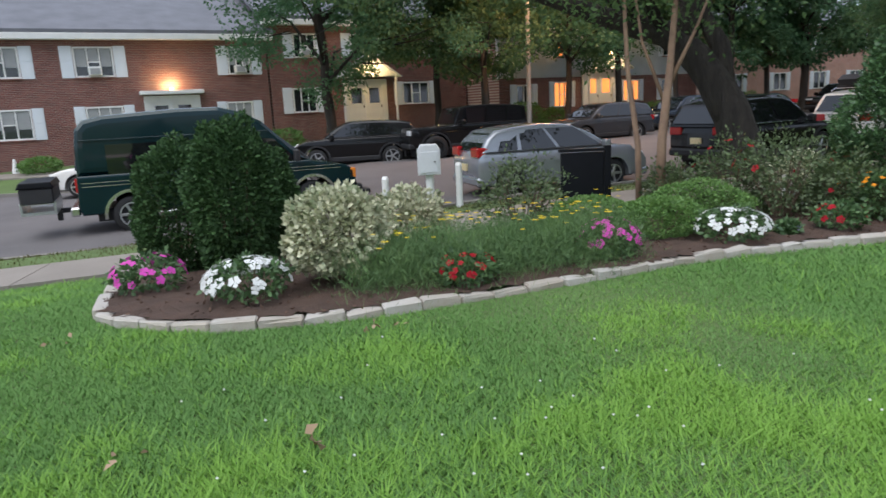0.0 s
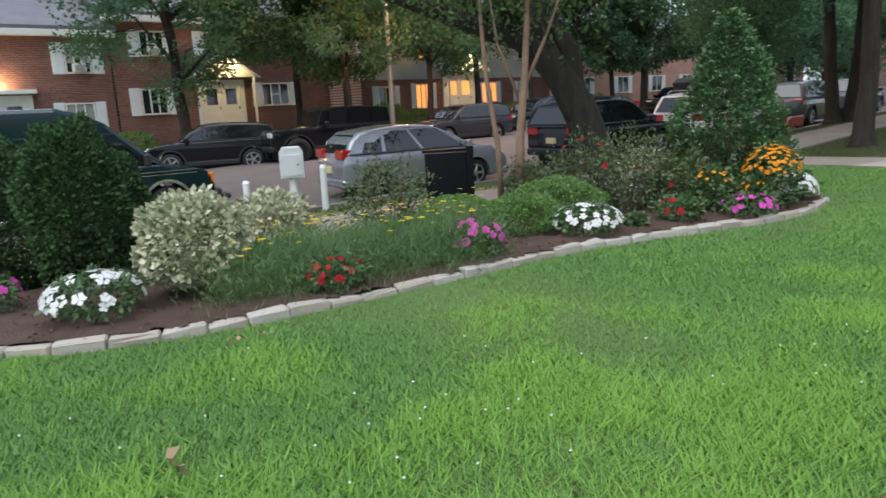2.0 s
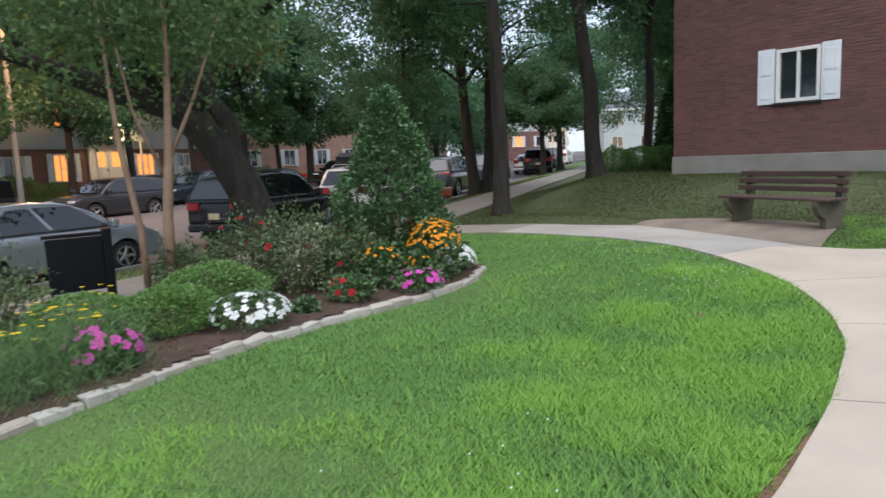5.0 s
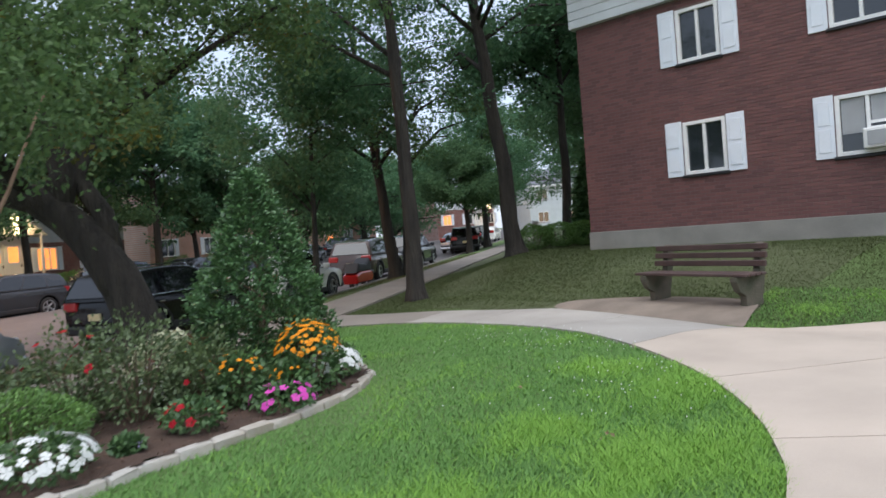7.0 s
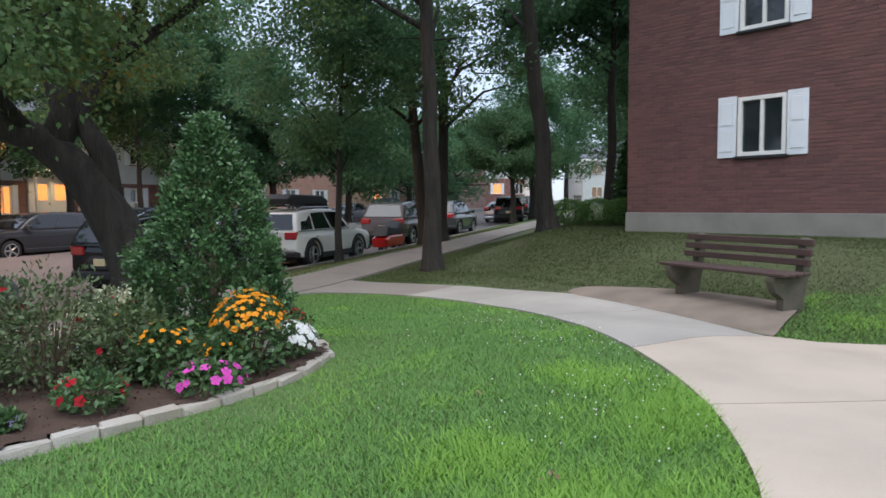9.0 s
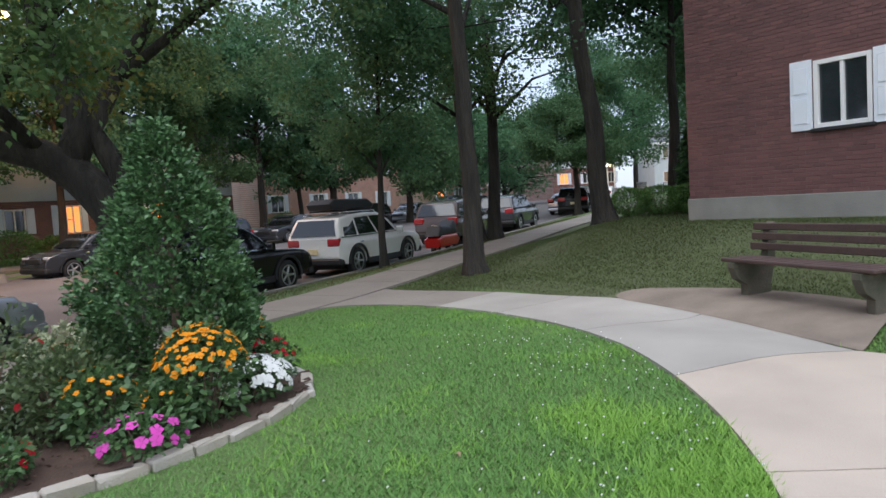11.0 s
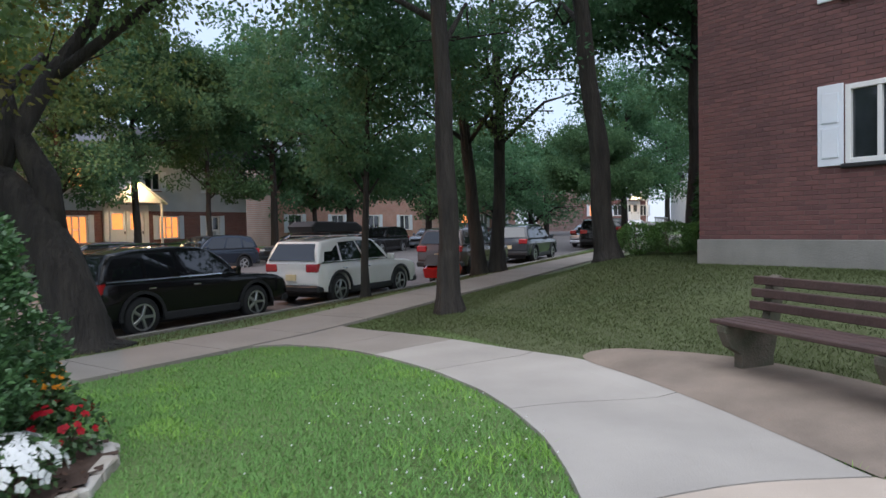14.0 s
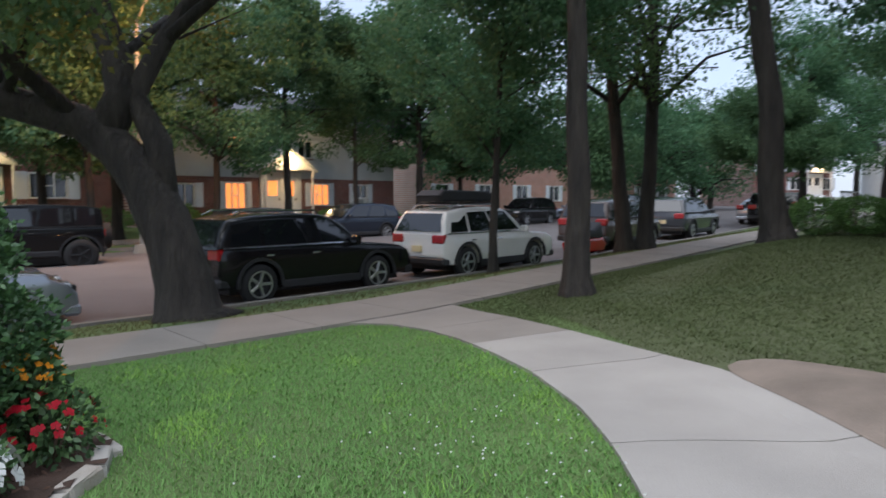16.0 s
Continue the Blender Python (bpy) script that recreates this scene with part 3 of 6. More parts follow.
    # fallen leaves
    for (x, y, s) in ((-0.48, 1.68, 0.1), (-1.12, 1.45, 0.07), (-2.35, 2.85, 0.06), (-0.5, 3.1, 0.08), (1.55, 0.9, 0.05), (-0.35, 3.15, 0.05), (5.1, 3.3, 0.05), (5.6, 4.6, 0.04)):
        for _ in range(4):
            cc = np.array([[rng.normal(x, s * 0.6), rng.normal(y, s * 0.6), gz(x, y) + 0.03]])
            me = raw_mesh("dead_leaf", leaves(cc, rng.normal(0, 1, (1, 3)) * (1, 1, 0.2), s * 0.7, rng, 0.6, 0.6, 0))
            tagged(mesh_part("dead_leaf", me, M["dead_leaf"]), "curled dry brown leaf lying on the lawn", "leaf", "dead leaves on the lawn")


def bed():
    b = thing("flower_bed", Matrix(), "curved flower bed with dark mulch and granite block edging", "flower bed", kind="structure")
    ring = smooth_line(BED + [BED[0]], 140)[:-1]
    bm = bmesh.new()
    rng = np.random.default_rng(8)
    from_c = np.array((1.3, 5.6))
    step = 0.07
    xs, ys = np.arange(-3.5, 5.8, step), np.arange(3.0, 8.4, step)
    grid = {}
    P = np.array([(x, y) for x in xs for y in ys])
    ok = inside(P + (from_c - P) / np.linalg.norm(from_c - P, axis=1)[:, None] * 0.055, BED)
    for (x, y), o in zip(P, ok):
        if o:
            grid[(round(x / step), round(y / step))] = bm.verts.new((x, y, gz(x, y) + 0.045 + 0.02 * noise.noise((x * 3, y * 3, 0)) + rng.normal(0, 0.006)))
    for (i, j), v in grid.items():
        q = [grid.get(k) for k in ((i, j), (i + 1, j), (i + 1, j + 1), (i, j + 1))]
        if None not in q:
            bm.faces.new(q)
    part("mulch", bm, M["mulch"], b, "dark brown shredded mulch", smooth=True)
    n = 5000
    c = np.column_stack([rng.uniform(-3.2, 5.4, n), rng.uniform(3.2, 8.0, n)])
    c = c[inside(c, BED)]
    cen = np.column_stack([c, ground_z(c[:, 0], c[:, 1]) + 0.055])
    me = raw_mesh("mulch_chips", leaves(cen, rng.normal(0, 1, (len(c), 3)) * (1, 1, 0.15), 0.035, rng, 0.3, 0.4, 0))
    tagged(mesh_part("mulch_chips", me, M["chip"], b), kind="stuff")
    # granite blocks along the visible edge
    line = smooth_line(BED[-2:] + BED[:21], 600)
    s = np.concatenate([[0], np.cumsum(np.linalg.norm(np.diff(line, axis=0), axis=1))])
    rnd = random.Random(5)
    pos = 0.0
    while pos < s[-1] - 0.2:
        L = rnd.uniform(0.22, 0.31)
        m = pos + L / 2
        x, y = np.interp(m, s, line[:, 0]), np.interp(m, s, line[:, 1])
        x1, y1 = np.interp(m + 0.08, s, line[:, 0]), np.interp(m + 0.08, s, line[:, 1])
        bm = box((-L / 2 + 0.004, -0.052, -0.1), (L / 2 - 0.004, 0.052, 0.045), 0.012)
        for v in bm.verts:
            v.co += Vector((rnd.gauss(0, 0.004), rnd.gauss(0, 0.005), rnd.gauss(0, 0.004)))
        part("granite_block", bm, M["granite"], b, at=pose(x, y, gz(x, y) + rnd.uniform(-0.015, 0.01), rnd.gauss(0, 2), rnd.gauss(0, 2), math.degrees(math.atan2(y1 - y, x1 - x)) + rnd.gauss(0, 2)))
        pos += L
    return b


# ---------------------------------------------------------------- plants
def blob_points(n, rng, rx, ry, rz, shell=0.5, lump=0.18, seed=0.0):
    """Points in a lumpy ellipsoid mostly near its skin, with outward directions; z from 0 up to rz."""
    d = rng.normal(0, 1, (n, 3))
    d /= np.linalg.norm(d, axis=1)[:, None]
    r = 1 - shell * rng.beta(1, 3, n)
    w = np.array([noise.noise((a * 2.3 + seed, b * 2.3, c * 2.3)) for a, b, c in d])
    r *= 1 + lump * w * 1.6
    p = d * r[:, None] * (rx, ry, rz / 2)
    p[:, 2] += rz / 2
    return p, d


def shrub(name, x, y, rx, rz, leaf, n, size, label, category="shrub", ry=None, z0=0.0, droop=0.0, lump=0.2, stems=5, wide=0.55, seed=1, shell=0.5, flowers=None, fmat=None, fsize=0.03, fn=0, group="", fup=0.1):
    rng = np.random.default_rng(seed)
    t = thing(name, pose(x, y, gz(x, y) + 0.03), label, category, group)
    p, d = blob_points(n, rng, rx, ry or rx, rz, shell, lump, seed)
    p[:, 2] += z0
    p[:, 2] = np.maximum(p[:, 2], 0.01)
    mesh_part("foliage", raw_mesh("foliage", leaves(p, d, size, rng, 0.3, wide, droop)), leaf, t)
    for _ in range(stems):
        bm = bmesh.new()
        a, r = rng.uniform(0, 6.28), rng.uniform(0.3, 0.75)
        top = (math.cos(a) * rx * r, math.sin(a) * rx * r, z0 + rz * rng.uniform(0.5, 0.85))
        tube(bm, [(top[0] * 0.12, top[1] * 0.12, -0.03, 0.012), (top[0] * 0.6, top[1] * 0.6, top[2] * 0.5, 0.008), (*top, 0.003)], 5)
        part("stem", bm, M["twig"], t)
    if fn:
        bloom(t, fn, rng, rx, ry or rx, rz, z0, fmat, fsize, seed, fup)
    return t


def bloom(t, n, rng, rx, ry, rz, z0, fmat, fsize, seed, up=0.1):
    """Each bloom is a mesh of its own: five petals round the middle."""
    k = 0
    while k < n:
        d = rng.normal(0, 1, 3)
        d /= np.linalg.norm(d)
        if d[2] < up - 0.25:
            continue
        k += 1
        c = d * (rx * 1.03, ry * 1.03, rz / 2 * 1.05) + (0, 0, rz / 2 + z0)
        q = Vector(d + np.array((0, 0, 0.35))).to_track_quat("Z", "Y")
        polys = []
        s = fsize * rng.uniform(0.75, 1.25)
        for i in range(5):
            a = i * 2 * math.pi / 5 + rng.uniform(-0.2, 0.2)
            u, w = Vector((math.cos(a), math.sin(a), 0)), Vector((-math.sin(a), math.cos(a), 0))
            polys.append([tuple(Vector(c) + q @ v) for v in (Vector((0, 0, 0)), u * s * 0.65 + w * s * 0.42 + Vector((0, 0, s * 0.18)), u * s + Vector((0, 0, s * 0.1)), u * s * 0.65 - w * s * 0.42 + Vector((0, 0, s * 0.18)))])
        mesh_part("flower", raw_mesh("flower", np.array(polys)), fmat, t)


def plants():
    # clipped yews at the bed's end
    for x, y, r, h, s in ((-2.0, 4.72, 0.37, 1.34, 1), (-2.9, 5.45, 0.43, 1.28, 2), (-2.24, 5.75, 0.40, 1.22, 3)):
        shrub("yew_bush", x, y, r, h, M["leaf_yew"], 15000, 0.042, "tall rounded dark green yew bush in the mulch", "shrub", seed=s, lump=0.14, shell=0.35, wide=0.6, group="yews at the end of the bed")
    shrub("variegated_shrub", -0.98, 4.15, 0.37, 0.66, M["leaf_var"], 6500, 0.046, "cream and green variegated shrub with bare lower stems", "shrub", z0=0.08, seed=4, stems=16, lump=0.16, wide=0.8, group="variegated shrubs")
    shrub("variegated_shrub", -0.82, 6.5, 0.4, 0.6, M["leaf_var"], 3000, 0.06, "low cream and green variegated shrub behind the threadleaf flowers", "shrub", seed=5, stems=8, lump=0.3, wide=0.65, group="variegated shrubs")
    shrub("variegated_shrub", 3.75, 7.75, 0.42, 0.62, M["leaf_var"], 2200, 0.06, "small pale variegated shrub beside the evergreen", "shrub", seed=6, stems=8, lump=0.3, wide=0.65, group="variegated shrubs")
    # thread-leaved coreopsis drift
    rng = np.random.default_rng(11)
    t = thing("coreopsis_clump", pose(0.2, 4.6, gz(0.2, 4.6)), "feathery green coreopsis clump dotted with yellow flowers", "flowering plant")
    n = 42000
    a = rng.uniform(0, 1, n)
    bx, by = -0.95 + 2.0 * a + rng.normal(0, 0.12, n), 0.0 + -0.5 + 0.95 * a + rng.normal(0, 0.26, n)
    edge = 1 - np.clip(np.abs(rng.normal(0, 0.3, n)), 0, 0.7)
    ok = by < 0.5 * bx + 0.6
    base = np.column_stack([bx, by, rng.uniform(0.0, 0.42, n) * edge])
    dirs = np.column_stack([rng.normal(0, 0.55, n), rng.normal(0, 0.55, n), np.ones(n)])
    mesh_part("foliage", raw_mesh("foliage", leaves(base[ok], dirs[ok], 0.085, rng, 0.1, 0.045, 0)), M["feather"], t)
    for k in range(85):
        a = rng.uniform(0, 1)
        fx, fy, fz = -0.85 + 1.9 * a + rng.normal(0, 0.1), -0.35 + 0.95 * a + rng.normal(0, 0.3), 0.44 + rng.normal(0, 0.05)
        s = 0.017 if k % 6 else 0.028
        polys = [[(fx, fy, fz), (fx + s * math.cos(b - 0.4), fy + s * math.sin(b - 0.4), fz + 0.004), (fx + s * 1.25 * math.cos(b), fy + s * 1.25 * math.sin(b), fz), (fx + s * math.cos(b + 0.4), fy + s * math.sin(b + 0.4), fz + 0.004)] for b in np.arange(6) * 1.047 + rng.uniform(0, 1)]
        mesh_part("flower", raw_mesh("flower", np.array(polys)), M["petal_yellow"], t)
    # bedding
    bedding = (("pink", -2.47, 4.05, 0.27, 0.29, 40, 0.034, "pink"), ("white", -1.52, 3.72, 0.3, 0.30, 60, 0.04, "white"), ("red", 0.02, 4.06, 0.22, 0.25, 24, 0.029, "red"), ("pink", 1.14, 4.86, 0.25, 0.33, 40, 0.038, "pink"), ("white", 2.3, 5.5, 0.32, 0.28, 75, 0.038, "white"), ("white", 1.75, 7.25, 0.2, 0.2, 16, 0.035, "white"), ("red", 3.35, 5.85, 0.22, 0.26, 18, 0.036, "red"), ("pink", 4.12, 5.92, 0.27, 0.22, 34, 0.036, "bright pink"), ("white", 4.89, 6.58, 0.32, 0.32, 90, 0.042, "white"), ("red", 5.12, 7.2, 0.27, 0.36, 55, 0.029, "red"), ("lilac", 4.85, 7.55, 0.14, 0.2, 8, 0.025, "pale lilac"), ("lilac", 2.85, 5.7, 0.1, 0.12, 6, 0.022, "pale lilac"), ("white", 3.3, 7.1, 0.22, 0.3, 20, 0.032, "white"))
    for i, (key, x, y, r, h, fn, fs, word) in enumerate(bedding):
        shrub("flowering_plant", x, y, r, h, M["leaf_bed"], 700, 0.05, "mounded bedding plant with " + word + " flowers in the mulch", "flowering plant", seed=20 + i, stems=4, shell=0.7, fmat=M["petal_" + key], fsize=fs, fn=fn, group="bedding plants in the bed")
    # low clipped box
    for x, y, r, h, s in ((1.12, 6.0, 0.44, 0.4, 41), (1.72, 5.78, 0.4, 0.38, 42), (2.22, 6.45, 0.52, 0.46, 43)):
        shrub("box_mound", x, y, r, h, M["leaf_box"], 7000, 0.028, "low clipped mound of fine light green box", "shrub", seed=s, lump=0.1, shell=0.3, wide=0.6, group="box mounds in the bed")
    # loose roses
    for x, y, r, h, s, fn in ((0.42, 6.45, 0.52, 0.84, 51, 0), (2.75, 7.2, 0.45, 0.85, 52, 6), (3.15, 6.7, 0.5, 0.9, 53, 8), (2.2, 7.6, 0.35, 0.7, 54, 0), (3.7, 6.6, 0.36, 0.6, 55, 2)):
        shrub("rose_bush", x, y, r, h, M["leaf_rose"], 2500, 0.045, "loose olive green rose bush with a few red blooms" if fn else "loose olive green rose bush without blooms", "shrub", seed=s, lump=0.45, shell=0.8, stems=22, fmat=M["petal_red"], fsize=0.04, fn=fn, group="rose bushes")
    # black-eyed daisies
    for x, y, r, h, s, fn in ((4.53, 6.24, 0.3, 0.78, 61, 70), (3.9, 6.35, 0.24, 0.55, 62, 12), (3.75, 6.95, 0.2, 0.62, 63, 8), (4.3, 6.15, 0.18, 0.42, 64, 6), (4.98, 7.3, 0.2, 0.78, 65, 26)):
        shrub("rudbeckia_clump", x, y, r, h * 0.85, M["leaf_bed"], 1100, 0.06, "upright clump of orange-yellow daisies before the evergreen", "flowering plant", seed=s, stems=14, shell=0.8, lump=0.3, fmat=M["petal_orange"], fsize=0.026, fn=int(fn * 2.0), fup=0.45, group="orange daisies")
    # pyramidal evergreen
    rng = np.random.default_rng(71)
    t = thing("evergreen_shrub", pose(4.45, 7.1, gz(4.45, 7.1)), "cone-shaped glossy evergreen shrub with ragged tip", "shrub")
    n = 1250
    h = rng.beta(1.0, 1.3, n)
    a = rng.uniform(0, 2 * np.pi, n)
    rad = np.interp(h, [0, 0.12, 0.3, 0.6, 0.85, 1], [0.42, 0.58, 0.62, 0.44, 0.20, 0.03])
    lump = np.array([noise.noise((math.cos(b) * 1.6, math.sin(b) * 1.6, hh * 6)) for b, hh in zip(a, h)])
    r = rad * (1 + 0.42 * lump) * (1 - 0.4 * rng.beta(1, 3.5, n))
    c = np.column_stack([np.cos(a) * r, np.sin(a) * r, 0.06 + h * 2.12])
    out = np.column_stack([np.cos(a), np.sin(a), np.full(n, 0.45)])
    k = np.repeat(np.arange(n), 24)
    p = c[k] + rng.normal(0, 0.028, (len(k), 3)) + out[k] * rng.uniform(-0.05, 0.05, len(k))[:, None]
    d = out[k] + rng.normal(0, 0.35, (len(k), 3))
    mesh_part("foliage", raw_mesh("foliage", leaves(p, d, 0.047, rng, 0.35, 0.5, 0.0)), M["leaf_holly"], t)
    bm = bmesh.new()
    tube(bm, [(0, 0, -0.05, 0.05), (0.02, 0.01, 1.0, 0.03), (0, 0, 2.0, 0.008)], 6)
    for k in range(30):
        a, z = rng.uniform(0, 6.28), rng.uniform(0.15, 1.7)
        rr = 0.5 * (1 - z / 2.3)
        tube(bm, [(0, 0, z - 0.1, 0.012), (math.cos(a) * rr, math.sin(a) * rr, z + 0.1, 0.004)], 5)
    part("trunk", bm, M["twig"], t)


# ---------------------------------------------------------------- trees
def tree(name, x, y, height, r0, leaf, label, seed, first=2.6, spread=3.5, n=14000, size=0.13, limbs=None, trunk=None, bark="bark", up=0.55, clusters=70, group="street trees", squash=0.8, crown_low=None, yellow=0, clear=None, lean=(0, 0)):
    rng = np.random.default_rng(seed)
    rnd = random.Random(seed)
    z = gz(x, y)
    t = thing(name, pose(x, y, z - 0.03), label, "tree", group)
    bm = bmesh.new()
    tips = []
    base = trunk or [(0, 0, -0.12, r0 * 1.9), (0, 0, 0.08, r0 * 1.5), (0.0, 0, 0.3, r0 * 1.22), (0.0, 0, 0.7, r0 * 1.06), (0.02, 0, 1.3, r0), (rnd.uniform(-0.15, 0.15), rnd.uniform(-0.15, 0.15), height * 0.45, r0 * 0.75), (rnd.uniform(-0.4, 0.4), rnd.uniform(-0.4, 0.4), height * 0.9, r0 * 0.15)]
    base = [(p[0] + lean[0] * max(p[2], 0), p[1] + lean[1] * max(p[2], 0), p[2], p[3]) for p in base]
    zz = np.concatenate([[p[2] for p in base[:4]], np.arange(base[3][2] + 0.22, base[-1][2], 0.28), [base[-1][2]]])
    fine = []
    for k, h in enumerate(zz):
        q = [float(np.interp(h, [p[2] for p in base], [p[i] for p in base])) for i in (0, 1, 3)]
        sway = 0.35 * q[2]
        fine.append((q[0] + sway * noise.noise((h * 0.6, seed, 0)), q[1] + sway * noise.noise((h * 0.6, seed, 7)), h, q[2] * (1 + 0.10 * noise.noise((h * 1.9, seed, 3)))))
    first_v = len(bm.verts)
    tube(bm, fine, 16)
    bm.verts.ensure_lookup_table()
    for v in list(bm.verts)[first_v:]:
        c = min(fine, key=lambda f: abs(f[2] - v.co.z))
        ridge = 0.09 * noise.noise((v.co.x * 9 + seed, v.co.y * 9, v.co.z * 0.7)) + (0.12 * math.sin(5 * math.atan2(v.co.y - c[1], v.co.x - c[0]) + seed) if v.co.z < 0.35 else 0)
        v.co.x += (v.co.x - c[0]) * ridge
        v.co.y += (v.co.y - c[1]) * ridge
    own = limbs or []
    for limb in own:
        tube(bm, limb, 12)
        tips.append(limb[-1][:3])
    count = 18 if trunk is None else 14
    zs = [p[2] for p in base]
    for k in range(count):
        src = base if not own else rnd.choice(own)
        if src is base:
            hz = rnd.uniform(first, zs[-1]) if zs[-1] > first else zs[-1]
            s = [float(np.interp(hz, zs, [p[i] for p in base])) for i in range(4)]
            s[2] = hz
        else:
            i = rnd.randrange(max(1, len(src) - 3), len(src))
            s = list(src[i])
        a = k * 2.4 + rnd.uniform(-0.4, 0.4)
        L = spread * rnd.uniform(0.6, 1.05) * (1.0 - 0.45 * max(0, s[2] - first) / max(height - first, 1))
        e = (s[0] + math.cos(a) * L, s[1] + math.sin(a) * L, s[2] + L * up * rnd.uniform(0.5, 1.2))
        mid = ((s[0] + e[0]) / 2 + rnd.uniform(-0.2, 0.2), (s[1] + e[1]) / 2 + rnd.uniform(-0.2, 0.2), (s[2] + e[2]) / 2 + 0.15 * L)
        rr = max(0.015, s[3] * (0.45 if not own else 0.4))
        tube(bm, [(*s[:3], rr), (*mid, rr * 0.6), (*e, rr * 0.15)], 6)
        tips += [e, mid]
        for _ in range(3):
            b = rnd.uniform(0, 6.28)
            f = rnd.uniform(0.35, 0.9)
            q = tuple(s[i] + (e[i] - s[i]) * f for i in range(3))
            w = (q[0] + math.cos(b) * L * 0.4, q[1] + math.sin(b) * L * 0.4, q[2] + L * 0.2 * rnd.uniform(-0.3, 1))
            tube(bm, [(*q, rr * 0.35), (*w, rr * 0.08)], 5)
            tips.append(w)
    part("trunk", bm, M[bark], t, smooth=True)
    tips = np.array(tips)
    pick = tips[rng.integers(0, len(tips), clusters)] + rng.normal(0, spread * 0.13, (clusters, 3))
    if crown_low:
        pick[:, 2] = np.maximum(pick[:, 2], crown_low + rng.uniform(0, 0.8, clusters))
    if clear:
        stay = (np.hypot(pick[:, 0] + 0.4, pick[:, 1] - 0.3) > clear[0]) | (pick[:, 2] > clear[1])
        pick = pick[stay]
        clusters = len(pick)
    c = rng.integers(0, clusters, n)
    cr = rng.uniform(0.5, 1.0, clusters) * spread * 0.26
    off = rng.normal(0, 1, (n, 3))
    off = off / (np.linalg.norm(off, axis=1)[:, None] + 1e-9) * (rng.uniform(0.15, 1, n) ** 0.6)[:, None]
    p = pick[c] + off * (cr[c])[:, None] * (1, 1, squash * 0.7)
    d = off + np.array((0, 0, 0.1))
    lv = leaves(p, d, size, rng, 0.3, 0.6, 0.35)
    if yellow:
        sel = np.isin(c, np.arange(yellow))
        mesh_part("crown", raw_mesh("crown", lv[sel]), M["leaf_yellow"], t, "yellowing leaves")
        lv = lv[~sel]
    mesh_part("crown", raw_mesh("crown", lv), leaf, t)
    return t


